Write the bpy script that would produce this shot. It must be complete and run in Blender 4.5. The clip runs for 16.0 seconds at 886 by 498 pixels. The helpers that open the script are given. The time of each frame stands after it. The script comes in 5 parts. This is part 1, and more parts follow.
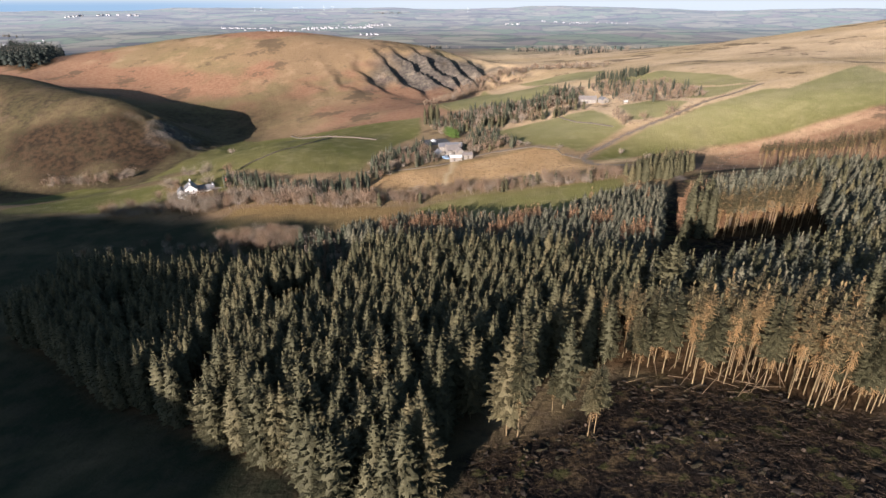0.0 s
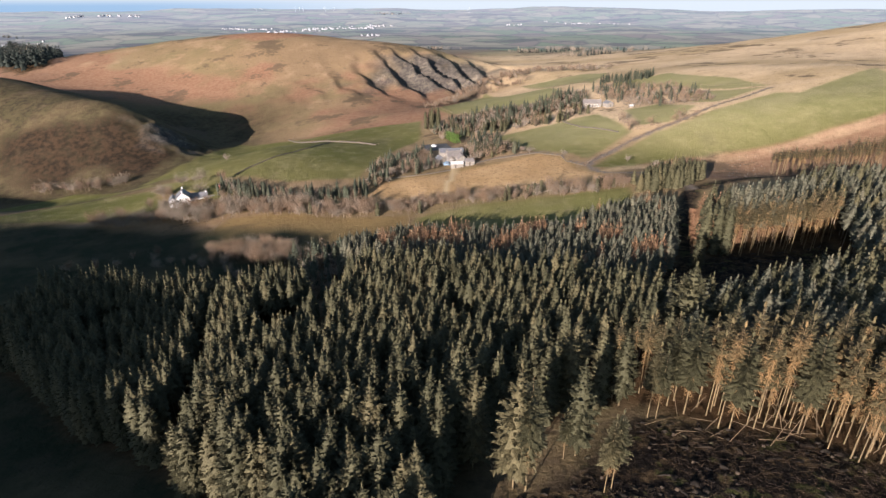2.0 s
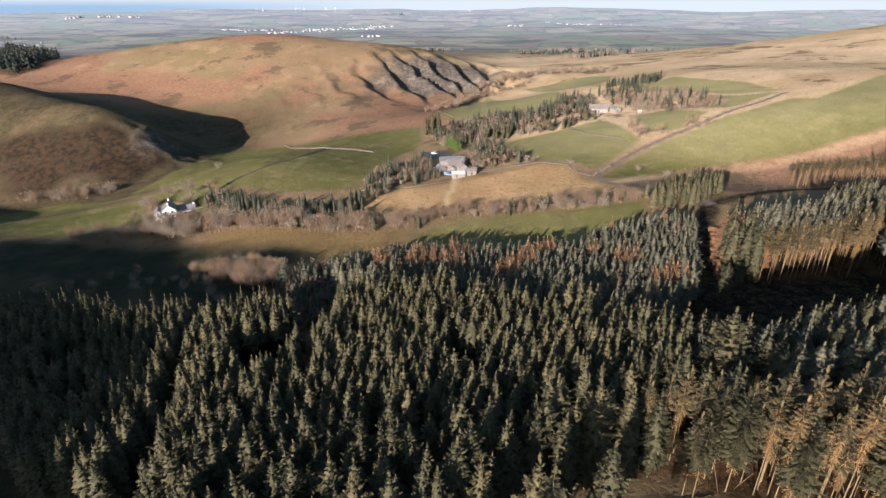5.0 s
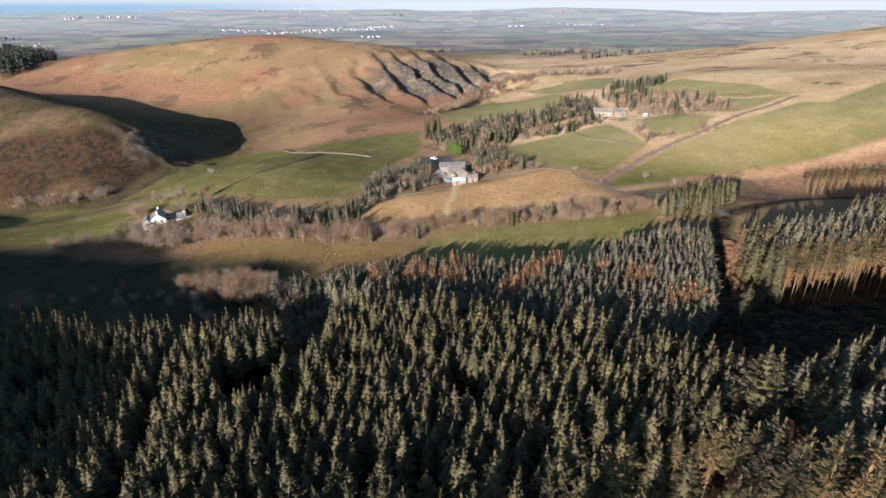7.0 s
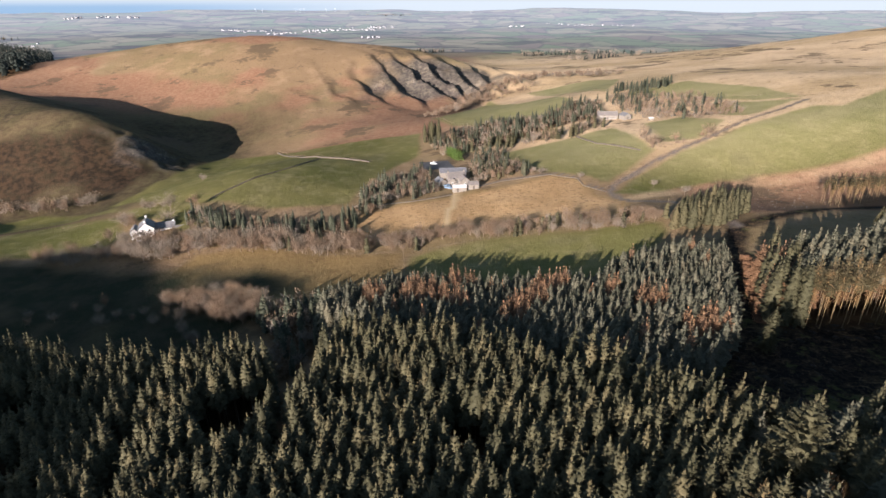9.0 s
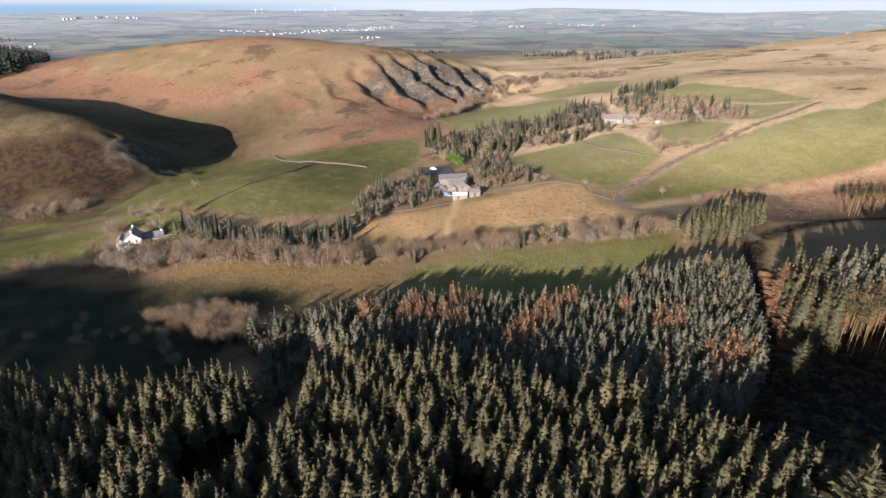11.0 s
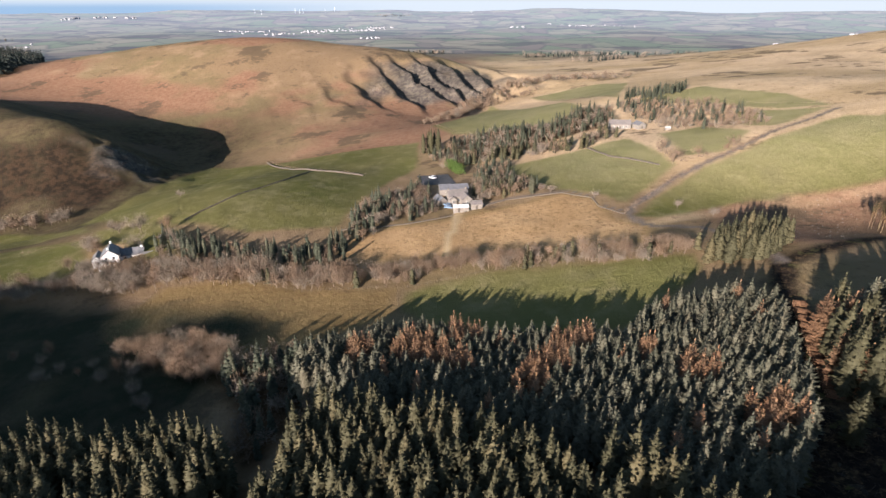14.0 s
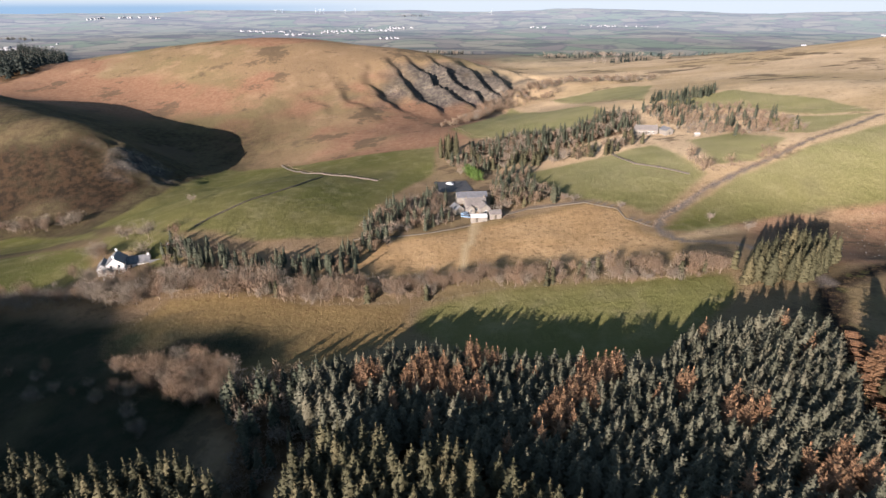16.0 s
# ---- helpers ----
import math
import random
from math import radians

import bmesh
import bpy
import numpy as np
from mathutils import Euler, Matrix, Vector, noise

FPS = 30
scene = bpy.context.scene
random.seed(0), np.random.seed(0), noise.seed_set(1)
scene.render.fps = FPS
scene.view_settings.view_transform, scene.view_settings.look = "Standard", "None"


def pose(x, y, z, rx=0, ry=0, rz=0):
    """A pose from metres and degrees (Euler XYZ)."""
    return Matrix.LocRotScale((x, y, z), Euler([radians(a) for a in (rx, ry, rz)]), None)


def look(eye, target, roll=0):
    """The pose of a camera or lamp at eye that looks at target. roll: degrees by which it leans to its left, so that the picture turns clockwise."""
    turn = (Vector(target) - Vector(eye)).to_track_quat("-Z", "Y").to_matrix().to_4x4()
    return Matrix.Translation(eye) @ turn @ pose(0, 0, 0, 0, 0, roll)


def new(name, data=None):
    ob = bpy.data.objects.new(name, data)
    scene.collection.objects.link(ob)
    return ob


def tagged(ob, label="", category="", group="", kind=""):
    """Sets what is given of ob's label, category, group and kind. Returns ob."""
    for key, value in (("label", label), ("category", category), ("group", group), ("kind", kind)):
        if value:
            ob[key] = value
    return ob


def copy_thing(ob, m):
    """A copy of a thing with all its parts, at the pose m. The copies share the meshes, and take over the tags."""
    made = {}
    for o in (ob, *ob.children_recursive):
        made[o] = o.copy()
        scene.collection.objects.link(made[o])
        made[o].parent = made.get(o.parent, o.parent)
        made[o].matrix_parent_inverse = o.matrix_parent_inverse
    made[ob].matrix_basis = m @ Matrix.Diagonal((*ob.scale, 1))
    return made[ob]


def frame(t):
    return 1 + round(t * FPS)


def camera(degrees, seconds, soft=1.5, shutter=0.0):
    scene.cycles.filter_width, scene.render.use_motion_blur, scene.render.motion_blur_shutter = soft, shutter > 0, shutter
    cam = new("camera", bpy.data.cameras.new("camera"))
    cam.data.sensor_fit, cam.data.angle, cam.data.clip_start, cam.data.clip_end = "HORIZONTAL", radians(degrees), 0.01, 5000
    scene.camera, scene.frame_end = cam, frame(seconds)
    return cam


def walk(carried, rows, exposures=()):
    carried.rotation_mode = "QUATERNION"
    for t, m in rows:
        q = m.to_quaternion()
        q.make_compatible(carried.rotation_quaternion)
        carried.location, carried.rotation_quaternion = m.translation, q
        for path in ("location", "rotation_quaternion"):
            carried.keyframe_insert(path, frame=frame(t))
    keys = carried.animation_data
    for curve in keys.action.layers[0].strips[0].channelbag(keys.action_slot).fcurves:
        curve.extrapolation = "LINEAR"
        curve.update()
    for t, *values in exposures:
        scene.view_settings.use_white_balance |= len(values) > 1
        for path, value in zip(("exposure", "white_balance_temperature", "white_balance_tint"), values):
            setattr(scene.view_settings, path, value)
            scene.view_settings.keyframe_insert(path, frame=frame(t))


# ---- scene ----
cam = camera(77.6, 16.0)
PATH = [
    (0, 0.614, 1.760, 99.017, 65.676, 0.0, 1.922),
    (0.5, 0.585, 4.530, 99.172, 65.690, 0.0, 1.957),
    (1, 0.553, 7.306, 99.314, 65.702, 0.0, 1.990),
    (1.5, 0.518, 10.090, 99.444, 65.714, 0.0, 2.020),
    (2, 0.480, 12.881, 99.562, 65.725, 0.0, 2.047),
    (2.5, 0.439, 15.678, 99.669, 65.735, 0.0, 2.072),
    (3, 0.395, 18.483, 99.766, 65.745, 0.0, 2.095),
    (3.5, 0.348, 21.295, 99.852, 65.754, 0.0, 2.116),
    (4, 0.298, 24.114, 99.929, 65.762, 0.0, 2.135),
    (4.5, 0.246, 26.941, 99.996, 65.770, 0.0, 2.151),
    (5, 0.190, 29.774, 100.054, 65.777, 0.0, 2.166),
    (5.5, 0.132, 32.616, 100.104, 65.784, 0.0, 2.179),
    (6, 0.070, 35.465, 100.146, 65.790, 0.0, 2.190),
    (6.5, 0.006, 38.321, 100.181, 65.796, 0.0, 2.200),
    (7, -0.061, 41.186, 100.209, 65.802, 0.0, 2.209),
    (7.5, -0.132, 44.058, 100.230, 65.807, 0.0, 2.216),
    (8, -0.205, 46.937, 100.245, 65.812, 0.0, 2.222),
    (8.5, -0.281, 49.825, 100.255, 65.817, 0.0, 2.227),
    (9, -0.360, 52.721, 100.260, 65.821, 0.0, 2.232),
    (9.5, -0.441, 55.625, 100.260, 65.825, 0.0, 2.235),
    (10, -0.526, 58.536, 100.256, 65.829, 0.0, 2.238),
    (10.5, -0.614, 61.457, 100.249, 65.833, 0.0, 2.240),
    (11, -0.705, 64.385, 100.238, 65.837, 0.0, 2.241),
    (11.5, -0.798, 67.322, 100.225, 65.840, 0.0, 2.242),
    (12, -0.895, 70.267, 100.210, 65.844, 0.0, 2.243),
    (12.5, -0.994, 73.220, 100.192, 65.848, 0.0, 2.244),
    (13, -1.096, 76.182, 100.174, 65.851, 0.0, 2.245),
    (13.5, -1.201, 79.153, 100.155, 65.855, 0.0, 2.246),
    (14, -1.310, 82.133, 100.135, 65.859, 0.0, 2.247),
    (14.5, -1.421, 85.121, 100.116, 65.863, 0.0, 2.249),
    (15, -1.535, 88.118, 100.098, 65.867, 0.0, 2.356),
    (15.5, -1.652, 91.124, 100.080, 65.871, 0.0, 2.983),
    (16, -1.771, 94.139, 100.064, 65.876, 0.0, 4.148),
]
walk(cam, [(t, pose(x, y, z, rx, ry, rz)) for t, x, y, z, rx, ry, rz in PATH])

# ---- light ----
SUN_FROM = Vector((-0.455, -0.85, 0.232)).normalized()
world = bpy.data.worlds.new("world")
scene.world = world
world.use_nodes = True
sky = world.node_tree.nodes.new("ShaderNodeTexSky")
sky.sky_type, sky.sun_disc = "NISHITA", False
sky.sun_elevation, sky.sun_rotation = math.asin(SUN_FROM.z), math.atan2(SUN_FROM.x, SUN_FROM.y) % (2 * math.pi)
sky.air_density, sky.dust_density, sky.ozone_density = 1.0, 0.6, 2.0
world.node_tree.links.new(sky.outputs[0], world.node_tree.nodes["Background"].inputs[0])
world.node_tree.nodes["Background"].inputs[1].default_value = 0.062
sun = new("sun", bpy.data.lights.new("sun", "SUN"))
sun.data.energy, sun.data.angle, sun.data.color = 5.0, radians(0.55), (1.0, 0.882, 0.835)
sun.matrix_world = look(SUN_FROM * 900, (0, 0, 0))
scene.view_settings.exposure = 1.66

# ---- materials ----
class Nodes:
    """A short hand for node materials."""

    def __init__(self, name):
        self.mat = bpy.data.materials.new(name)
        self.mat.use_nodes = True
        self.t = self.mat.node_tree
        self.bsdf = self.t.nodes["Principled BSDF"]
        self.bsdf.inputs["Specular IOR Level"].default_value = 0.25
        self.pos = self.t.nodes.new("ShaderNodeNewGeometry")

    def link(self, value, socket):
        if isinstance(value, bpy.types.NodeSocket):
            self.t.links.new(value, socket)
        elif isinstance(value, tuple) and len(value) == 3:
            socket.default_value = (*value, 1)
        else:
            socket.default_value = value

    def noise(self, scale, detail=4.0, rough=0.6, vector=None, stretch=None):
        n = self.t.nodes.new("ShaderNodeTexNoise")
        n.inputs["Scale"].default_value, n.inputs["Detail"].default_value, n.inputs["Roughness"].default_value = scale, detail, rough
        v = vector or self.pos.outputs["Position"]
        if stretch:
            mp = self.t.nodes.new("ShaderNodeMapping")
            mp.inputs["Scale"].default_value, mp.inputs["Rotation"].default_value = stretch[:3], (0, 0, stretch[3])
            self.t.links.new(v, mp.inputs[0])
            v = mp.outputs[0]
        self.t.links.new(v, n.inputs["Vector"])
        return n.outputs["Fac"]

    def cells(self, scale, out="Color", stretch=None):
        n = self.t.nodes.new("ShaderNodeTexVoronoi")
        n.inputs["Scale"].default_value = scale
        v = self.pos.outputs["Position"]
        if stretch:
            mp = self.t.nodes.new("ShaderNodeMapping")
            mp.inputs["Scale"].default_value, mp.inputs["Rotation"].default_value = stretch[:3], (0, 0, stretch[3])
            self.t.links.new(v, mp.inputs[0])
            v = mp.outputs[0]
        self.t.links.new(v, n.inputs["Vector"])
        return n.outputs[out]

    def ramp(self, fac, lo, hi, a=0.0, b=1.0):
        n = self.t.nodes.new("ShaderNodeMapRange")
        n.interpolation_type = "SMOOTHSTEP"
        self.link(fac, n.inputs[0])
        for k, v in zip((1, 2, 3, 4), (lo, hi, a, b)):
            n.inputs[k].default_value = v
        return n.outputs[0]

    def mix(self, fac, a, b):
        n = self.t.nodes.new("ShaderNodeMix")
        n.data_type = "RGBA"
        self.link(fac, n.inputs[0]), self.link(a, n.inputs[6]), self.link(b, n.inputs[7])
        return n.outputs[2]

    def math(self, op, a, b=0.0):
        n = self.t.nodes.new("ShaderNodeMath")
        n.operation = op
        self.link(a, n.inputs[0]), self.link(b, n.inputs[1])
        return n.outputs[0]

    def attr(self, name):
        n = self.t.nodes.new("ShaderNodeAttribute")
        n.attribute_name = name
        return n.outputs["Fac"]

    def random(self, island=False):
        if island:
            return self.pos.outputs["Random Per Island"]
        return self.t.nodes.new("ShaderNodeObjectInfo").outputs["Random"]

    def bump(self, fac, strength, distance):
        n = self.t.nodes.new("ShaderNodeBump")
        n.inputs["Strength"].default_value, n.inputs["Distance"].default_value = strength, distance
        self.link(fac, n.inputs["Height"])
        self.t.links.new(n.outputs[0], self.bsdf.inputs["Normal"])

    def done(self, colour, roughness=0.9, metal=0.0):
        self.link(colour, self.bsdf.inputs["Base Color"]), self.link(roughness, self.bsdf.inputs["Roughness"])
        self.bsdf.inputs["Metallic"].default_value = metal
        return self.mat


def plain(name, a, b, scale=2.0, roughness=0.85, metal=0.0, bump=0.3, fine=None):
    """Two tones mingled by noise at two scales, with fine relief."""
    n = Nodes(name)
    c = n.mix(n.ramp(n.noise(scale), 0.35, 0.65), a, b)
    c = n.mix(n.ramp(n.noise(scale * 9, 3), 0.45, 0.75, 0, 0.35), c, tuple(v * 0.6 for v in a))
    n.bump(n.noise(fine or scale * 12, 3), bump, 0.05)
    return n.done(c, roughness, metal)


def foliage(name, a, b, dry, island=False):
    n = Nodes(name)
    c = n.mix(n.ramp(n.noise(0.035, 2), 0.35, 0.65), a, b)
    c = n.mix(n.ramp(n.noise(1.7, 3), 0.45, 0.7), c, tuple(v * 0.55 for v in a))
    c = n.mix(n.ramp(n.random(island), 0.3, 1.0, 0, 0.55), c, dry)
    n.bsdf.inputs["Specular IOR Level"].default_value = 0.3
    return n.done(c, 0.7)


def farmland(n):
    # the farmland of the plain, small hedged fields
    cell = n.cells(0.0085, "Color", (1, 0.75, 0, 0.5))
    sep = n.t.nodes.new("ShaderNodeSeparateColor")
    n.t.links.new(cell, sep.inputs[0])
    land_c = n.mix(n.ramp(sep.outputs[0], 0.2, 0.8), (0.115, 0.14, 0.085), (0.185, 0.17, 0.12))
    land_c = n.mix(n.ramp(sep.outputs[1], 0.6, 0.9, 0, 0.8), land_c, (0.13, 0.105, 0.092))
    hedge = n.t.nodes.new("ShaderNodeTexVoronoi")
    hedge.feature = "DISTANCE_TO_EDGE"
    hedge.inputs["Scale"].default_value = 0.0085
    mp = n.t.nodes.new("ShaderNodeMapping")
    mp.inputs["Scale"].default_value, mp.inputs["Rotation"].default_value = (1, 0.75, 0), (0, 0, 0.5)
    n.t.links.new(n.pos.outputs["Position"], mp.inputs[0]), n.t.links.new(mp.outputs[0], hedge.inputs["Vector"])
    land_c = n.mix(n.ramp(hedge.outputs["Distance"], 0.01, 0.07, 0.5, 0), land_c, (0.06, 0.06, 0.055))
    wood = n.ramp(n.noise(0.0052, 6, 0.7, None, (0.5, 1, 1, 0.2)), 0.54, 0.58, 0, 0.75)
    land_c = n.mix(wood, land_c, (0.05, 0.048, 0.045))
    return land_c


def far_material():
    n = Nodes("far_country")
    c = farmland(n)
    # haze put in as a bluish glow that grows with distance
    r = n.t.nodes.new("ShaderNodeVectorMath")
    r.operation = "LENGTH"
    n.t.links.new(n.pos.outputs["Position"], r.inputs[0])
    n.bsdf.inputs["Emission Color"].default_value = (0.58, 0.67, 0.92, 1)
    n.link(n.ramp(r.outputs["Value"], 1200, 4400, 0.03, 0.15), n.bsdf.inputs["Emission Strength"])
    n.bsdf.inputs["Specular IOR Level"].default_value = 0.0
    return n.done(c, 1.0)


def horizon_material():
    """Sea to the west, paling into sky, their daylight and haze put in as glow."""
    n = Nodes("horizon")
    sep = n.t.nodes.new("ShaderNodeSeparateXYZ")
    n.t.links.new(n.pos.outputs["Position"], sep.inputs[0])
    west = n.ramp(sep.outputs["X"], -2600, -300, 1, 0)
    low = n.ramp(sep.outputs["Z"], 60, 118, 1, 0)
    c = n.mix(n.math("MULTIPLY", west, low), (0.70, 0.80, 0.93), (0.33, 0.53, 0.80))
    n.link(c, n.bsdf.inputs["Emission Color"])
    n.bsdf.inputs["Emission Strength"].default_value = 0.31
    n.bsdf.inputs["Specular IOR Level"].default_value = 0.0
    return n.done((0.02, 0.02, 0.02), 1.0)


def ground_material():
    n = Nodes("ground")
    far_n, mid_n, small_n, fine_n = n.noise(0.006, 4), n.noise(0.035, 5), n.noise(0.25, 5), n.noise(1.6, 4)
    # moor grass, bleached and olive
    moor = n.mix(n.ramp(far_n, 0.4, 0.62), (0.195, 0.132, 0.077), (0.15, 0.116, 0.06))
    moor = n.mix(n.ramp(mid_n, 0.48, 0.68, 0, 0.7), moor, (0.27, 0.18, 0.11))
    moor = n.mix(n.ramp(small_n, 0.5, 0.75, 0, 0.6), moor, (0.17, 0.12, 0.055))
    moor = n.mix(n.math("MULTIPLY", n.attr("straw"), n.ramp(mid_n, 0.3, 0.6, 0.75, 1.0)), moor, n.mix(n.ramp(n.noise(0.011, 5, 0.65, None, (0.35, 1, 1, 0.25)), 0.4, 0.62), (0.49, 0.36, 0.225), (0.38, 0.275, 0.155)))
    rust = n.mix(n.ramp(small_n, 0.35, 0.65), (0.185, 0.097, 0.06), (0.23, 0.132, 0.083))
    c = n.mix(n.ramp(n.math("ADD", n.attr("bracken"), n.math("MULTIPLY", mid_n, 0.5)), 0.65, 1.0, 0, 0.9), moor, rust)
    c = n.mix(n.ramp(n.noise(0.33, 6, 0.78), 0.52, 0.66, 0, 0.55), c, (0.10, 0.07, 0.04))
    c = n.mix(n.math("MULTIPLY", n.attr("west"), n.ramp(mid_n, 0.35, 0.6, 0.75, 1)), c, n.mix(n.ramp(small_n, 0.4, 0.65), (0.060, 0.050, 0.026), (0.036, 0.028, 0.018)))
    heath = n.ramp(n.math("MULTIPLY", n.noise(0.016, 6, 0.72), 1.0), 0.55, 0.61, 0, 0.75)
    c = n.mix(heath, c, (0.085, 0.062, 0.04))
    # dark heather, made darker still to stand for the slope's shade
    c = n.mix(n.math("MULTIPLY", n.attr("shaded_heather"), n.ramp(n.noise(0.06, 5, 0.7), 0.3, 0.55, 0.7, 1)), c, n.mix(n.ramp(small_n, 0.4, 0.6), (0.020, 0.015, 0.011), (0.044, 0.028, 0.017)))
    # pasture
    grass = n.mix(n.ramp(n.noise(0.02, 4), 0.35, 0.65), (0.090, 0.090, 0.027), (0.120, 0.108, 0.040))
    grass = n.mix(n.ramp(n.noise(0.12, 5), 0.45, 0.75, 0, 0.6), grass, (0.20, 0.168, 0.088))
    grass = n.mix(n.ramp(fine_n, 0.5, 0.8, 0, 0.12), grass, (0.08, 0.095, 0.03))
    grass = n.mix(n.math("MULTIPLY", n.attr("straw"), 0.85), grass, n.mix(n.ramp(n.noise(0.05, 5), 0.4, 0.65), (0.25, 0.222, 0.112), (0.212, 0.196, 0.09)))
    c = n.mix(n.attr("pasture"), c, grass)
    # rushy tussocks
    tuss = n.mix(n.ramp(mid_n, 0.4, 0.65), (0.20, 0.136, 0.060), (0.155, 0.105, 0.046))
    tuss = n.mix(n.attr("straw"), tuss, n.mix(n.ramp(mid_n, 0.4, 0.65), (0.37, 0.245, 0.128), (0.29, 0.185, 0.092)))
    tuss = n.mix(n.ramp(n.noise(0.55, 5, 0.7), 0.5, 0.66, 0, 0.7), tuss, (0.135, 0.085, 0.04))
    c = n.mix(n.attr("tussock"), c, tuss)
    # shade over the hollow's floor, painted as a near-black ground colour
    hollow_shade = n.mix(n.ramp(n.noise(0.09, 5, 0.7), 0.42, 0.6), (0.022, 0.026, 0.015), (0.036, 0.034, 0.021))
    c = n.mix(n.attr("hollow_shade"), c, hollow_shade)
    # litter of needles under the spruce
    c = n.mix(n.attr("needles"), c, n.mix(n.ramp(small_n, 0.4, 0.6), (0.055, 0.034, 0.018), (0.09, 0.055, 0.028)))
    # churned ground where the trees were felled
    streak = n.noise(0.22, 5, 0.65, None, (0.3, 1, 1, 0.8))
    churn = n.mix(n.ramp(n.noise(0.9, 6, 0.75), 0.42, 0.6), (0.010, 0.008, 0.007), (0.032, 0.022, 0.015))
    churn = n.mix(n.ramp(streak, 0.5, 0.6, 0, 0.85), churn, (0.012, 0.010, 0.009))
    churn = n.mix(n.ramp(n.noise(0.3, 6, 0.8), 0.51, 0.6, 0, 0.8), churn, n.mix(n.ramp(n.noise(1.1, 4), 0.4, 0.6), (0.05, 0.033, 0.018), (0.12, 0.082, 0.042)))
    churn = n.mix(n.ramp(n.noise(0.2, 5, 0.7), 0.55, 0.62, 0, 0.75), churn, (0.07, 0.068, 0.024))
    c = n.mix(n.attr("mud"), c, churn)
    stone = n.mix(n.ramp(small_n, 0.4, 0.62), (0.04, 0.038, 0.037), (0.085, 0.076, 0.066))
    stone = n.mix(n.ramp(n.noise(0.1, 5, 0.7), 0.52, 0.62, 0, 0.8), stone, n.mix(n.ramp(n.noise(0.6, 4), 0.4, 0.6), (0.17, 0.15, 0.125), (0.09, 0.075, 0.05)))
    c = n.mix(n.attr("rock"), c, stone)
    tar = n.mix(n.ramp(fine_n, 0.4, 0.7), (0.12, 0.10, 0.085), (0.18, 0.15, 0.125))
    c = n.mix(n.attr("path"), c, (0.38, 0.285, 0.165))
    c = n.mix(n.attr("way"), c, tar)
    n.bump(n.math("ADD", n.math("MULTIPLY", small_n, 1.2), n.noise(0.9, 5, 0.7)), 0.55, 0.8)
    far_c = farmland(n)
    c = n.mix(n.attr("far"), c, far_c)
    n.bsdf.inputs["Specular IOR Level"].default_value = 0.05
    return n.done(c, 1.0)

# ---- the shape of the land ----
_table = np.random.RandomState(5).rand(512, 512)


def grain(x, y, size, seed=0):
    """Smooth value noise, -1 to 1, with bumps of that size in metres."""
    u, v = np.asarray(x, float) / size + 37.7 * seed + 200, np.asarray(y, float) / size + 91.3 * seed + 200
    i, j = np.floor(u).astype(int), np.floor(v).astype(int)
    a, b = u - i, v - j
    a, b = a * a * (3 - 2 * a), b * b * (3 - 2 * b)
    q = lambda di, dj: _table[(i + di) % 512, (j + dj) % 512]
    return 2 * ((q(0, 0) * (1 - a) + q(1, 0) * a) * (1 - b) + (q(0, 1) * (1 - a) + q(1, 1) * a) * b) - 1


def rough(x, y, size, octaves=4, seed=0):
    return sum(grain(x, y, size / 2 ** k, seed + k) / 2 ** k for k in range(octaves))


def step(x, lo, hi):
    a = np.clip((x - lo) / (hi - lo), 0, 1)
    return a * a * (3 - 2 * a)


# hills and hollows: x, y, half width, half depth, turn in degrees, height
HILLS = [
    (-473.8, 854.6, 119.3, 133.6, -0.1, 31.6),
    (-304.5, 847.6, 115.6, 131.5, 1, 42),
    (-184.5, 827.1, 104.4, 107.5, 0.1, 25.7),
    (-31.4, 785.8, 84.9, 80, 0.6, 35.7),
    (-579.7, 799.6, 119.2, 111, 0, 9.7),
    (-298.6, 1047.2, 299.4, 129.3, 0.8, -10.7),
    (10.4, 729.5, 62.3, 88.8, -1.7, -23.4),
    (-469.2, 526.6, 137.5, 67.3, -6.4, 36.5),
    (-298.2, 454.5, 60.3, 47, -18.1, 34),
    (-239, 517.9, 117.1, 61.2, -35.7, -34),
    (-273.7, 384.3, 168.4, 72.2, -0.1, -48.6),
    (-101.4, 154.5, 129, 72.8, 15.3, -21.8),
    (74.6, 13.7, 125.4, 80.1, 1.1, 21.4),
    (307.9, 313.9, 160.5, 221.4, 1.8, 40.6),
    (952.4, 855, 396.9, 283.2, 5, 102.2),
    (10.4, 207, 78.2, 44.6, 1.4, -15),
    (-137.5, 381.4, 70, 74.4, 0, 38.3),
    (130.1, 236.6, 75.3, 58.7, 0.8, 20.3),
    (112.5, 476.1, 99.3, 91.4, -0.2, 18.4),
    (-32.7, 623.7, 117.3, 132.6, 0.4, -10.4),
    (-419.6, 712.6, 144.7, 113.2, -0.6, -25.2),
    (-37, 190.7, 70.5, 45.9, -1.4, 19.7),
    (146.2, 304.7, 45.8, 34, -0.5, -16.8),
    (-159.9, 274.2, 59.2, 44.4, 0.5, -9.3),
    (71.4, 179.1, 50.2, 45, 0.2, 6.7),
    (202, 228.4, 91.6, 70, -0.6, -28.2),
    (138.4, 449, 68.8, 58.4, 0.3, -15.9),
    (-277, 466, 30, 22, -15, 10),
]
SX, SY = -SUN_FROM.x / math.hypot(SUN_FROM.x, SUN_FROM.y), -SUN_FROM.y / math.hypot(SUN_FROM.x, SUN_FROM.y)


